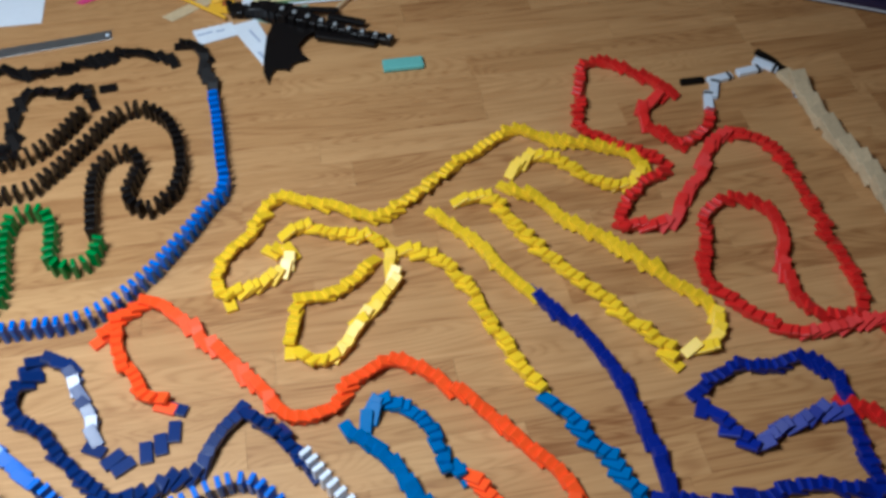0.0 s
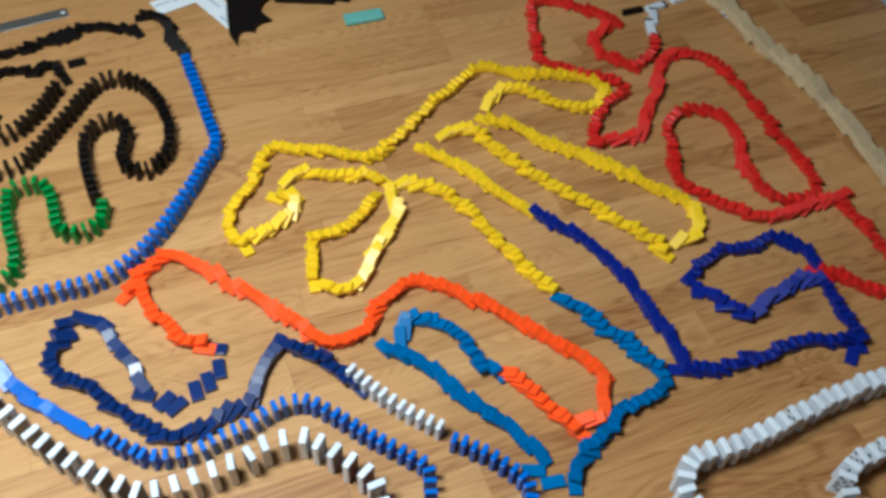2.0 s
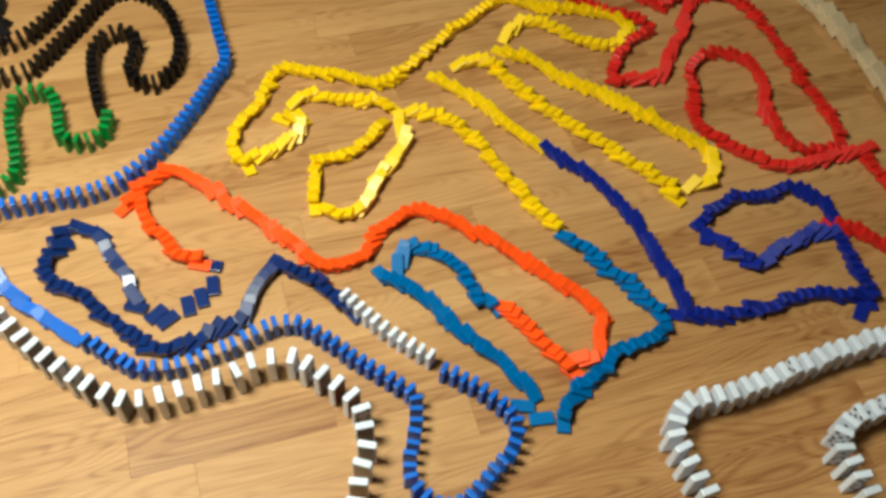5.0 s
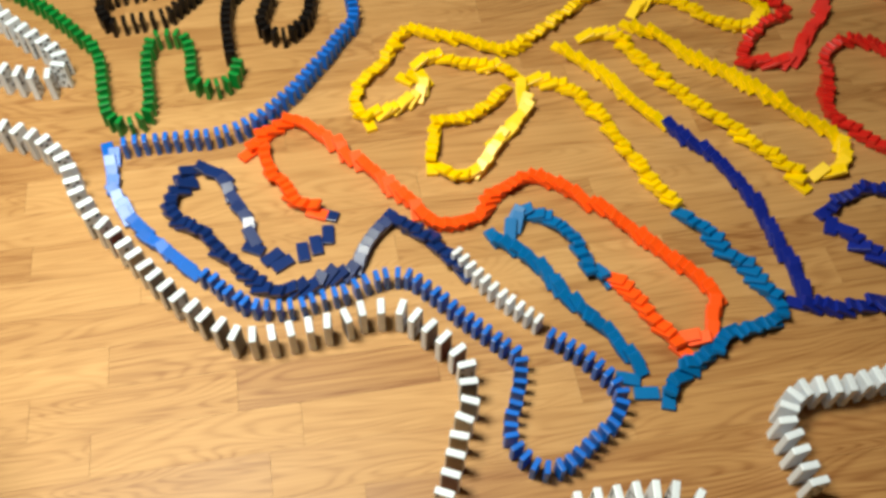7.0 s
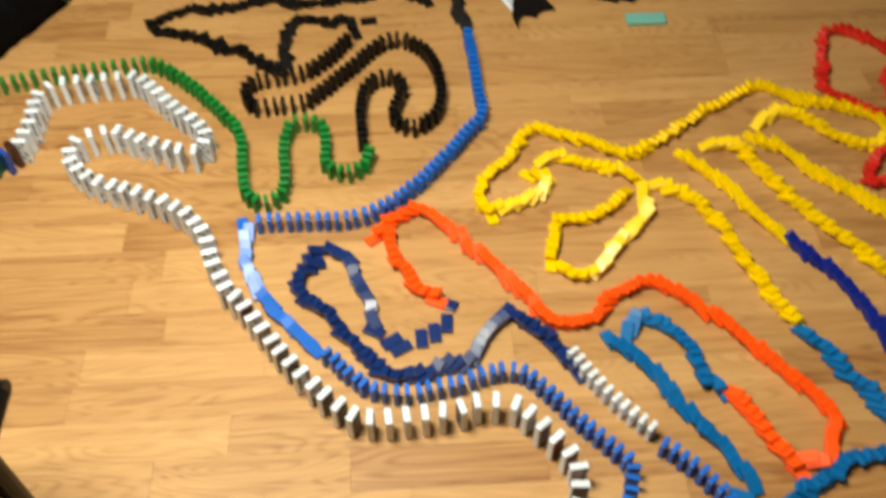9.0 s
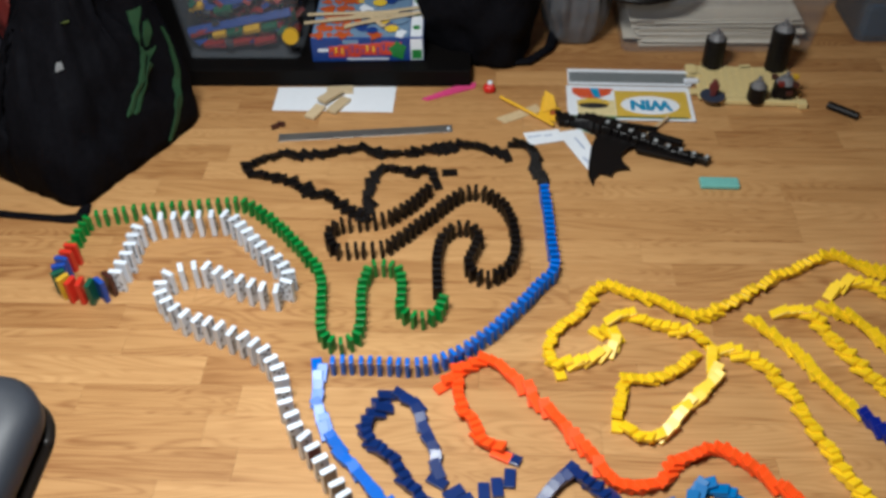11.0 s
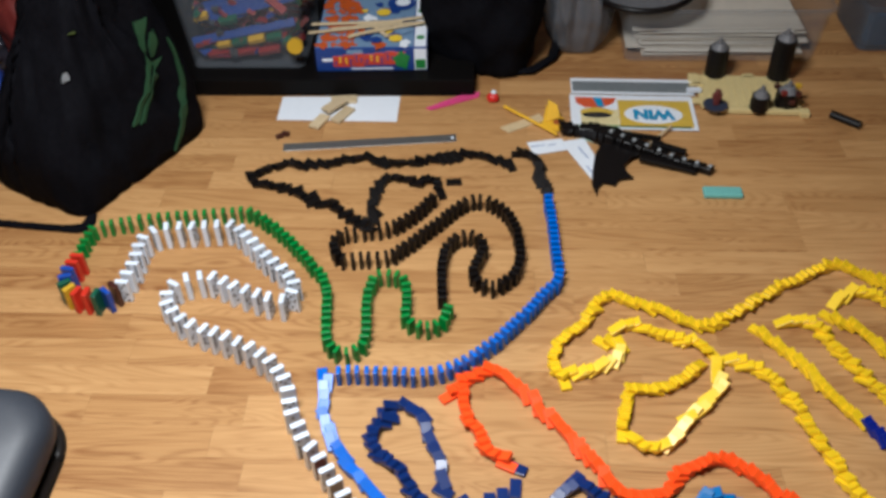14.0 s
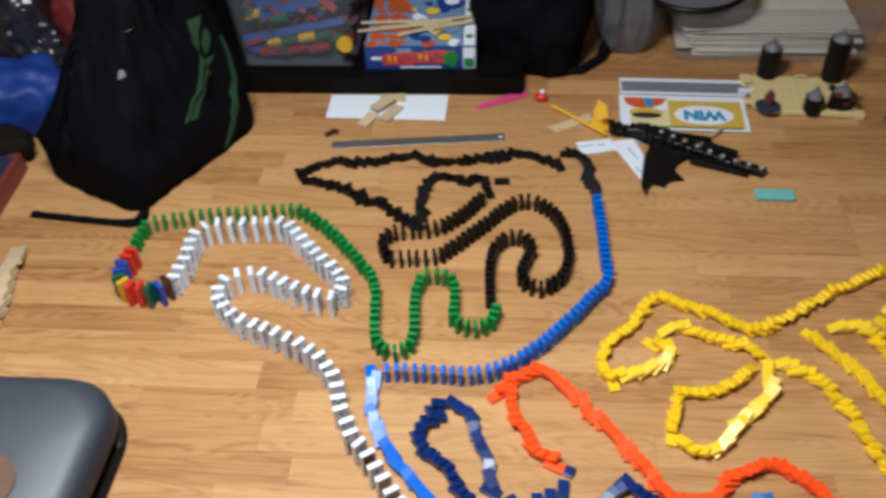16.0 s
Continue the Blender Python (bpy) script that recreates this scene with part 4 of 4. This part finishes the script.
def plastic_bag():
    """A limp bag with pleats running down from its gathered top."""
    bm = blob(0.074, 0.066, 0.135, (0, 0, 0.118), 0.05, 8, 2.6, 51)
    for v in bm.verts:
        c = v.co
        a = math.atan2(c.y, c.x)
        pleat = abs(noise.noise(Vector((math.cos(a) * 3.2, math.sin(a) * 3.2, c.z * 3.0)))) * 2 - 0.4
        crumple = noise.noise(c * 26) * 0.10
        k = 1 + (0.30 * pleat + crumple) * min(1, 0.35 + c.z / 0.16)
        c.x, c.y = c.x * k, c.y * k
    thing("plastic_bag", bm, FILM, pose(0.205, 1.910, 0), "limp pleated translucent grey plastic bag", "plastic bag", smooth=True)


plastic_bag()
plate = holder("clear_dish", pose(0.345, 1.925, 0.148, 4, -3, 10), "clear round plastic dish with a black rim", "dish")
part("disc", bm_cylinder(0.115, 0.115, 0.004, sides=40), FILM, plate)
part("rim", tube([(0.118 * math.cos(a), 0.118 * math.sin(a), 0) for a in (2 * math.pi * k / 40 for k in range(41))], 0.007, 8), BLACK, plate, "black rim", True)
thing("lid_support_box", bm_box(0.07, 0.07, 0.15, (0, 0, 0.075), 0.003), plain("grey_card", (0.22, 0.20, 0.17), 0.8), pose(0.335, 2.20, 0), "plain grey cardboard box behind the plastic bag", "box")
grey_bin = holder("grey_bin", pose(0.935, 1.975, 0), "grey translucent plastic bin with something blue inside", "storage bin")
part("tub", tapered_bin(0.20, 0.20, 0.11, taper=0.93), plain("grey_translucent", (0.12, 0.14, 0.17), 0.35, alpha=0.45), grey_bin)
thing("blue_packet", bm_box(0.07, 0.03, 0.07, (0, 0, 0.036), 0.006), plain("packet_blue", (0.05, 0.20, 0.42), 0.5), pose(0.895, 1.91, 0.004), "pale blue packet inside the grey bin", "packet")
side_bin = holder("clear_bin", pose(1.52, 1.00, 0, 0, 0, 90), "clear blue-tinted plastic bin on the floor", "storage bin")
part("tub", tapered_bin(0.34, 0.24, 0.14, taper=0.92), plain("blue_tinted_plastic", (0.42, 0.50, 0.66), 0.3, alpha=0.75), side_bin)
dark_case = holder("dark_case", pose(1.372, 1.440, 0, 0, 0, -28), "flat dark purple case with a pale rim", "case")
part("shell", bm_box(0.27, 0.20, 0.022, (0, 0, 0.012), 0.006), plain("case_purple", (0.02, 0.015, 0.045), 0.4), dark_case)
part("rim", bm_box(0.276, 0.206, 0.004, (0, 0, 0.008), 0.0015), plain("case_rim", (0.45, 0.45, 0.48), 0.4), dark_case, "pale rim")

# ---- small things on the floor at the back ----
sheet = thing("paper_sheet", slab([(-0.445, 1.597), (-0.191, 1.591), (-0.190, 1.688), (-0.446, 1.684)], 0.0012, 0.0005), PAPER, None, "blank white sheet of paper on the floor", "paper")
for x, y, turn, length in ((-0.310, 1.668, 4, 0.056), (-0.352, 1.585, 66, 0.048), (-0.306, 1.610, 62, 0.058), (-0.326, 1.636, 52, 0.056)):
    thing("wooden_strip", bm_box(length, 0.024, 0.007, (0, 0, 0.0035), 0.001), BEIGE, pose(x, y, 0.002 + (0.0075 if turn == 52 else 0), 0, 0, turn), "short flat strip of pale bare wood lying on the paper", "wooden strip", "wooden strips")
ruler = holder("ruler", pose(-0.240, 1.516, 0.0005, 0, 0, 5.9), "worn steel ruler lying on the floor", "ruler")
bm = bm_box(0.352, 0.0255, 0.0012, (0, 0, 0.0006), 0.0003, 1)
part("blade", bm, STEEL, ruler)
bm = bmesh.new()
for k in range(70):
    bm_box(0.0006, 0.0035 if k % 5 else 0.006, 0.0002, (-0.172 + 0.005 * k, -0.0108, 0.0013), bm=bm)
part("graduation", bm, PIP, ruler, "fine black scale marks")
part("hang_hole", bm_cylinder(0.0035, 0.0035, 0.0003, (0.168, 0, 0.0013), 16), IVORY, ruler, "round hanging hole")
for x, y, turn in ((-0.427, 1.532, 30), (-0.416, 1.541, -15)):
    thing("toy_piece", bm_box(0.016, 0.008, 0.0096, (0, 0, 0.0048), 0.001), BROWN, pose(x, y, 0, 0, 0, turn), "tiny dark red toy brick on the floor", "toy brick", "loose toy bricks")
PINK = plain("pink_foam", (0.62, 0.055, 0.20), 0.6)
thing("pink_strip", slab([(-0.132, 1.640), (-0.120, 1.634), (-0.020, 1.684), (-0.018, 1.704), (-0.060, 1.690)], 0.003, 0.0005), PINK, None, "bright pink strip of craft foam", "foam strip")
red_toy = holder("red_toy", pose(0.010, 1.672, 0), "small red and white toy on the floor", "toy")
part("body", blob(0.013, 0.011, 0.010, (0, 0, 0.009), 0.12, 60, 2.4, 3), RED, red_toy, smooth=True)
part("cap", blob(0.006, 0.006, 0.005, (0.002, 0.003, 0.020), 0.05, 60, 2.2, 4), WHITE, red_toy, "white cap", True)
YEL_CARD = plain("yellow_card", (0.80, 0.45, 0.02), 0.6, vary=0.1, grain=60)
star = thing("yellow_card", slab([(0.116, 1.600), (0.123, 1.650), (0.136, 1.615), (0.158, 1.600), (0.152, 1.552), (0.128, 1.560), (0.108, 1.572)], 0.0015, 0.004), YEL_CARD, None, "cut-out piece of yellow card", "card")
part("fold", slab([(0, 0), (0.03, 0.006), (0.026, 0.032), (0.008, 0.045)], 0.0012), YEL_CARD, star, "upturned corner", m=pose(0.120, 1.585, 0.006, 55, 0, 10))
part("print", slab([(0.134, 1.578), (0.146, 1.574), (0.146, 1.592), (0.136, 1.596)], 0.0005, 0.0056), plain("print_rust", (0.35, 0.09, 0.02), 0.6), star, "brown printed patch")
thing("beige_card", slab([(0.024, 1.570), (0.042, 1.552), (0.118, 1.598), (0.108, 1.622)], 0.0012, 0.0005), plain("kraft_card", (0.55, 0.42, 0.24), 0.75), None, "strip of plain beige card on the floor", "card")
thing("pencil", tube([(0.034, 1.641, 0.007), (0.140, 1.536, 0.009)], 0.0034, 6), YEL_CARD, None, "yellow pencil lying across the beige card", "pencil")
thing("skewer", tube([(0.322, 1.508, 0.006), (0.372, 1.560, 0.014)], 0.0026, 6), BEIGE, None, "short wooden skewer leaning on the booklet", "skewer")
for outline, z, bars in (([(0.078, 1.516), (0.090, 1.474), (0.160, 1.492), (0.149, 1.530)], 0.0022, ((0.100, 1.504, 0.030, 14), (0.128, 1.508, 0.016, 14))),
                         ([(0.146, 1.517), (0.198, 1.393), (0.220, 1.436), (0.194, 1.529)], 0.0038, ((0.188, 1.480, 0.040, -66), (0.196, 1.425, 0.022, -66)))):
    note = thing("paper_note", slab(outline, 0.0010, z), PAPER, None, "small white slip of paper with faint grey printing", "paper", "paper slips")
    for x, y, length, turn in bars:
        part("printed_bar", bm_box(length, 0.004, 0.0003, (0, 0, 0)), plain("faint_ink", (0.36, 0.42, 0.56), 0.8), note, m=pose(x, y, z + 0.0013, 0, 0, turn))
thing("mint_sheet", slab([(0.186, 1.532), (0.222, 1.512), (0.300, 1.530), (0.290, 1.560), (0.200, 1.556)], 0.0008, 0.0006), plain("mint_paper", (0.38, 0.52, 0.42), 0.7), None, "pale mint green sheet of paper under the booklet", "paper")
thing("eraser", bm_box(0.072, 0.028, 0.010, (0, 0, 0.005), 0.003), plain("teal_rubber", (0.16, 0.44, 0.40), 0.7, vary=0.08), pose(0.438, 1.355, 0, 0, 0, -1), "pale teal rubber block on the floor", "eraser")
thing("black_tube", bm_cylinder(0.0085, 0.0085, 0.064, sides=16), BLACK, pose(0.731, 1.592, 0.0085, 90, 0, 49), "short black plastic tube on the floor", "tube", smooth=False)


def booklet():
    b = holder("booklet", pose(0.302, 1.624, 0, 0, 0, -1.8), "printed booklet with a yellow panel and big blue letters", "booklet")
    yellow = plain("print_mustard", (0.62, 0.42, 0.06), 0.35, vary=0.08)
    grey = plain("print_grey", (0.17, 0.19, 0.20), 0.4, vary=0.12)
    ink = plain("print_cyan", (0.015, 0.26, 0.48), 0.4)
    rust = plain("print_vermilion", (0.60, 0.09, 0.03), 0.4)
    part("page", bm_box(0.258, 0.125, 0.0022, (0, 0, 0.0042)), PAPER, b)
    part("back_page", bm_box(0.262, 0.060, 0.0022, (0.006, 0.099, 0.0042)), PAPER, b)
    part("grey_panel", bm_box(0.256, 0.040, 0.0004, (0.006, 0.096, 0.0056)), grey, b, "grey printed panel")
    part("colour_panel", bm_box(0.150, 0.098, 0.0004, (0.046, -0.006, 0.0056)), yellow, b, "mustard yellow printed panel")
    part("pale_panel", bm_box(0.078, 0.060, 0.0003, (-0.069, -0.024, 0.0055)), plain("print_cream", (0.70, 0.60, 0.32), 0.4, vary=0.12), b, "cream printed panel")
    part("green_edge", bm_box(0.230, 0.006, 0.0004, (0.0, -0.055, 0.0056)), plain("print_leaf", (0.10, 0.22, 0.10), 0.4), b)
    part("oval", slab([(0.042 + 0.060 * math.cos(a), -0.010 + 0.034 * math.sin(a)) for a in (2 * math.pi * k / 28 for k in range(28))], 0.0004, 0.0061), PAPER, b, "white oval")
    part("picture", slab([(-0.118, 0.052), (-0.030, 0.050), (-0.040, 0.028), (-0.065, 0.012), (-0.100, 0.014), (-0.116, 0.030)], 0.0004, 0.0056), rust, b, "orange red picture")
    part("picture", slab([(-0.080, 0.050), (-0.062, 0.050), (-0.058, 0.014), (-0.072, 0.016)], 0.0004, 0.0062), ink, b, "blue patch")
    part("picture", slab([(-0.075 + 0.034 * math.cos(a), -0.006 + 0.018 * math.sin(a)) for a in (2 * math.pi * k / 20 for k in range(20))], 0.0004, 0.0062), yellow, b, "yellow patch")
    part("picture", slab([(-0.075 + 0.030 * math.cos(a), -0.016 + 0.010 * math.sin(a)) for a in (2 * math.pi * k / 20 for k in range(20))], 0.0004, 0.0067), PIP, b, "black patch")
    curve = bpy.data.curves.new("lettering", "FONT")
    curve.body, curve.size, curve.extrude, curve.align_x, curve.align_y, curve.offset = "WIN", 0.040, 0.0002, "CENTER", "CENTER", 0.0024
    curve.materials.append(ink)
    word = new("lettering", curve)
    word.parent = b
    word.matrix_local = pose(0.042, -0.010, 0.0069, 0, 0, 180) @ Matrix.Diagonal((1.0, 1.15, 1, 1))
    tagged(word, "blue lettering")


booklet()


def dragon():
    """A toy dragon of black bricks, with grey studs along the back."""
    d = holder("toy_dragon", pose(0, 0, 0), "black toy dragon with one spread wing and grey studs", "toy dragon")
    grey = plain("stone_grey_plastic", (0.30, 0.32, 0.33), 0.4)
    spine = spline([(0.166, 1.545), (0.205, 1.540), (0.250, 1.505), (0.295, 1.478), (0.345, 1.456), (0.385, 1.437), (0.424, 1.418)], 0.0125)
    for k, (p, heading) in enumerate(spine):
        u = k / (len(spine) - 1)
        w = 0.018 + 0.020 * math.sin(math.pi * min(1, u * 1.5)) * (1 - 0.5 * u)
        h = 0.015 + 0.020 * math.sin(math.pi * min(1, u * 1.3)) * (1 - 0.5 * u)
        seg = part("body_segment", bm_box(0.0122, w, h, (0, 0, h / 2), 0.0012, 1), BLACK, d, m=pose(p.x, p.y, 0.003, 0, 0, math.degrees(heading + 0.2 * math.sin(k * 2.1))))
        if u > 0.3 and k % 2:
            part("stud", bm_box(0.0068, 0.0080, 0.0035, (0, 0, h + 0.0017), 0.0006, 1), grey, seg, "grey stud")
    for name, x, y, z, sx, sy, sz, turn in (("head", 0.160, 1.548, 0.016, 0.028, 0.022, 0.016, 20), ("jaw", 0.150, 1.556, 0.024, 0.012, 0.016, 0.008, 20), ("leg", 0.355, 1.482, 0.016, 0.07, 0.013, 0.010, -22),
                                            ("leg", 0.330, 1.440, 0.012, 0.075, 0.016, 0.010, -18), ("claw", 0.375, 1.422, 0.010, 0.05, 0.012, 0.008, -20), ("leg", 0.240, 1.535, 0.020, 0.05, 0.016, 0.012, -12), ("leg", 0.300, 1.520, 0.018, 0.09, 0.010, 0.008, -8)):
        part(name, bm_box(sx, sy, sz, (0, 0, 0), 0.002, 2), BLACK, d, m=pose(x, y, z, 8, 4, turn))
    edge = [(0.222, 1.490), (0.208, 1.455), (0.200, 1.410), (0.196, 1.375), (0.203, 1.344), (0.208, 1.366), (0.218, 1.380), (0.232, 1.377), (0.240, 1.372), (0.246, 1.386), (0.258, 1.392), (0.277, 1.394), (0.266, 1.410), (0.262, 1.430), (0.276, 1.448), (0.296, 1.462), (0.285, 1.490)]
    wing = part("wing", slab(edge, 0.002, 0.004), BLACK, d, "spread scalloped wing")
    for v in wing.data.vertices:
        v.co.z += 0.10 * max(0, v.co.y - 1.36)


dragon()


def brick_fort():
    tan = plain("tan_plastic", (0.68, 0.55, 0.26), 0.4, vary=0.08)
    grey = plain("dark_grey_plastic", (0.16, 0.16, 0.17), 0.4)
    fort = holder("brick_model", pose(0.553, 1.685, 0, 0, 0, -3), "tan toy brick base plate with black cylinders on it", "brick model")
    bm = bm_box(0.205, 0.120, 0.0064, (0, 0.018, 0.0044), 0.0008, 1)
    part("base_plate", bm, tan, fort)
    studs = bmesh.new()
    for i in range(12):
        for j in range(7):
            bm_cylinder(0.0035, 0.0035, 0.0018, (-0.094 + 0.017 * i, -0.036 + 0.017 * j, 0.0085), 8, studs)
    part("studs", studs, tan, fort)
    part("front_rail", bm_box(0.185, 0.012, 0.010, (0.004, -0.060, 0.0075), 0.001, 1), tan, fort)
    part("corner_foot", bm_box(0.018, 0.020, 0.012, (0.105, -0.062, 0.007), 0.001, 1), tan, fort)
    part("corner_foot", bm_box(0.022, 0.024, 0.012, (-0.108, 0.062, 0.007), 0.001, 1), tan, fort)
    part("wing_piece", bm_box(0.03, 0.012, 0.008, (-0.112, 0.018, 0.012), 0.001, 1), WHITE, fort, "white brick", m=pose(0, 0, 0, 0, 0, 6))
    bits = random.Random(23)
    for k in range(12):
        side = k % 4
        u = bits.uniform(-0.9, 0.9)
        x, y = ((0.102 * u, 0.080), (0.102 * u, -0.046), (0.104, 0.018 + 0.055 * u), (-0.104, 0.018 + 0.055 * u))[side]
        part("edge_plate", bm_box(bits.choice((0.016, 0.024, 0.032)), bits.choice((0.008, 0.016)), 0.0064, (0, 0, 0.0044 + 0.0050 * (k % 2)), 0.0008, 1), tan, fort, m=pose(x, y, 0, 0, 0, bits.choice((0, 90, 8, 97))))
    for x, y, rad, h in ((-0.060, 0.080, 0.0220, 0.066), (0.074, 0.075, 0.0230, 0.094), (0.012, -0.055, 0.0190, 0.034), (0.070, -0.035, 0.0230, 0.034)):
        pot = part("cylinder", bm_cylinder(rad, rad, h, (x, y, 0.008 + h / 2), 12), BLACK, fort, "black ribbed cylinder")
        ribs = bmesh.new()
        for k in range(max(2, int(h / 0.0115))):
            bm_cylinder(rad * 1.04, rad * 1.04, 0.0075, (x, y, 0.014 + 0.0115 * k), 12, ribs)
        part("rib", ribs, BLACK, pot)
        part("cap", bm_cylinder(rad * 0.85, rad * 0.5, 0.012, (x, y, 0.014 + h), 12), grey, pot, "grey cap")
        part("knob", bm_cylinder(0.005, 0.004, 0.012, (x, y, 0.025 + h), 10), grey, pot, "grey knob")
    for x, y, z, tint in ((0.086, -0.052, 0.046, BROWN), (0.058, -0.050, 0.046, DARK_RED), (0.092, -0.020, 0.046, OCHRE), (0.050, -0.020, 0.044, BROWN), (0.075, -0.058, 0.030, BROWN)):
        part("trim_brick", bm_box(0.012, 0.010, 0.009, (x, y, z), 0.001, 1), tint, fort)
    part("dish", bm_cylinder(0.016, 0.026, 0.012, (-0.078, -0.060, 0.014), 20), plain("dark_slate_plastic", (0.03, 0.04, 0.07), 0.4), fort, "dark blue grey dish")


brick_fort()
bm = bm_box(0.012, 0.008, 0.018, (0, 0, 0.009), 0.002)
bm_cylinder(0.006, 0.006, 0.010, (0, 0, 0.030), 14, bm)
bm_box(0.020, 0.008, 0.014, (0, 0, 0.021), 0.002, bm=bm)
thing("toy_figure", bm, plain("figure_brown", (0.14, 0.03, 0.03), 0.45), pose(0.472, 1.628, 0.0205), "tiny dark red toy figure standing in the dish", "toy figure")


# ---- the chair beside the camera ----
def chair():
    c = holder("chair", pose(-0.592, 0.282, 0), "black vinyl chair with dark metal legs", "chair")
    bm = bmesh.new()
    rings = []
    for z, k in ((0.412, 0.90), (0.418, 0.965), (0.432, 0.998), (0.446, 0.995), (0.456, 0.965), (0.461, 0.90), (0.4635, 0.70), (0.4640, 0.35)):
        rings.append([bm.verts.new((x * k, y * k, z)) for x, y in rounded_rect(0.42, 0.46, 0.055, 10)])
    for a, b in zip(rings, rings[1:]):
        for k in range(len(a)):
            j = (k + 1) % len(a)
            bm.faces.new((a[k], a[j], b[j], b[k]))
    bm.faces.new(rings[0])
    bm.faces.new(rings[-1])
    seat = part("seat", bm, BLACK_VINYL, c, "slightly domed black vinyl seat", True)
    part("worn_patch", slab([(-0.006 + 0.030 * math.cos(a) * (1 + 0.12 * math.sin(3 * a)), 0.010 + 0.042 * math.sin(a)) for a in (2 * math.pi * k / 24 for k in range(24))], 0.0006, 0.4639), plain("worn_backing", (0.060, 0.028, 0.013), 0.8, vary=0.3, grain=60), seat, "worn brown patch in the vinyl", m=pose(0.134, 0.083, 0))
    part("seat_rim", tube([(x * 0.985, y * 0.985, 0.414) for x, y in rounded_rect(0.42, 0.46, 0.055, 10) + rounded_rect(0.42, 0.46, 0.055, 10)[:1]], 0.007, 8), BLACK_METAL, seat, "dark seat rim", True)
    for x, y in ((0.190, 0.120), (0.190, -0.185), (-0.190, 0.120), (-0.190, -0.185)):
        leg = part("leg", bm_cylinder(0.0115, 0.0115, 0.405, (x, y, 0.2085), 14), BLACK_METAL, c, smooth=False)
        part("foot", bm_cylinder(0.015, 0.014, 0.02, (x, y, 0.010), 14), BLACK_METAL, leg, "rubber foot")
    part("rail", tube([(0.190, -0.185, 0.27), (0.190, 0.185, 0.27)], 0.010, 10), BLACK_METAL, c)
    part("rail", tube([(-0.190, -0.185, 0.27), (-0.190, 0.185, 0.27)], 0.010, 10), BLACK_METAL, c)
    part("cross_bar", tube([(-0.19, 0.188, 0.27), (0.196, 0.188, 0.27)], 0.011, 10), BLACK_METAL, c)
    for x in (-0.17, 0.17):
        part("back_post", tube([(x, -0.22, 0.42), (x, -0.25, 0.60), (x, -0.27, 0.84)], 0.011, 10), BLACK_METAL, c)
    part("backrest", bm_box(0.40, 0.035, 0.22, (0, -0.262, 0.76), 0.012, 3), BLACK_VINYL, c)


chair()

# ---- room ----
# unseen walls close the room, their dark colour holding down the fill light
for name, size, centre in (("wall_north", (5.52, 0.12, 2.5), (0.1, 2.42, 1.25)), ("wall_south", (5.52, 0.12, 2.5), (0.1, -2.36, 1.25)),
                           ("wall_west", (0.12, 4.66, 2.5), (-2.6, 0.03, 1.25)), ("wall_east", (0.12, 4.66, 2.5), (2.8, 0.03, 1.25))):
    thing(name, bm_box(*size, centre), WALL, None, "plain unseen wall, dark brown to cut bounced light", "wall", kind="structure")
thing("ceiling", bm_box(5.6, 5.0, 0.1, (0.1, 0.03, 2.55)), CEILING, None, "plain white ceiling", "ceiling", kind="structure")

floor = thing("floor", bm_box(5.6, 5.0, 0.10, (0.1, 0.03, -0.0545)), OAK, None, "satin light oak floor of narrow strips", "floor", kind="structure")
WIDE = 0.0557
lengths = (0.24, 0.33, 0.42, 0.51, 0.62)
strips = {n: mesh_of("strip", bm_box(n - 0.0003, WIDE - 0.0002, 0.0045, (n / 2, 0, -0.00225)), OAK) for n in lengths}
# where one strip ends and the next begins, for the rows in which it shows
JOINTS = {5: -0.260, 6: -0.092, 7: -0.243, 10: -0.346, 11: -0.402, 12: -0.602, 13: -0.427, 15: -0.588, 17: 0.319, 19: 0.555, 20: 0.558, 21: 0.221}
r = random.Random(19)


def lay_strip(n, x, y):
    ob = new("strip", strips[n])
    ob.parent = floor
    ob.location = (x, y, 0)


for row in range(37):
    y = 0.1664 + WIDE * row
    start = JOINTS.get(row, r.uniform(-0.5, 0.5))
    x = start
    while x < 1.62:
        n = r.choice(lengths)
        lay_strip(n, x, y)
        x += n
    x = start
    while x > -1.40:
        n = r.choice(lengths)
        x -= n
        lay_strip(n, x, y)
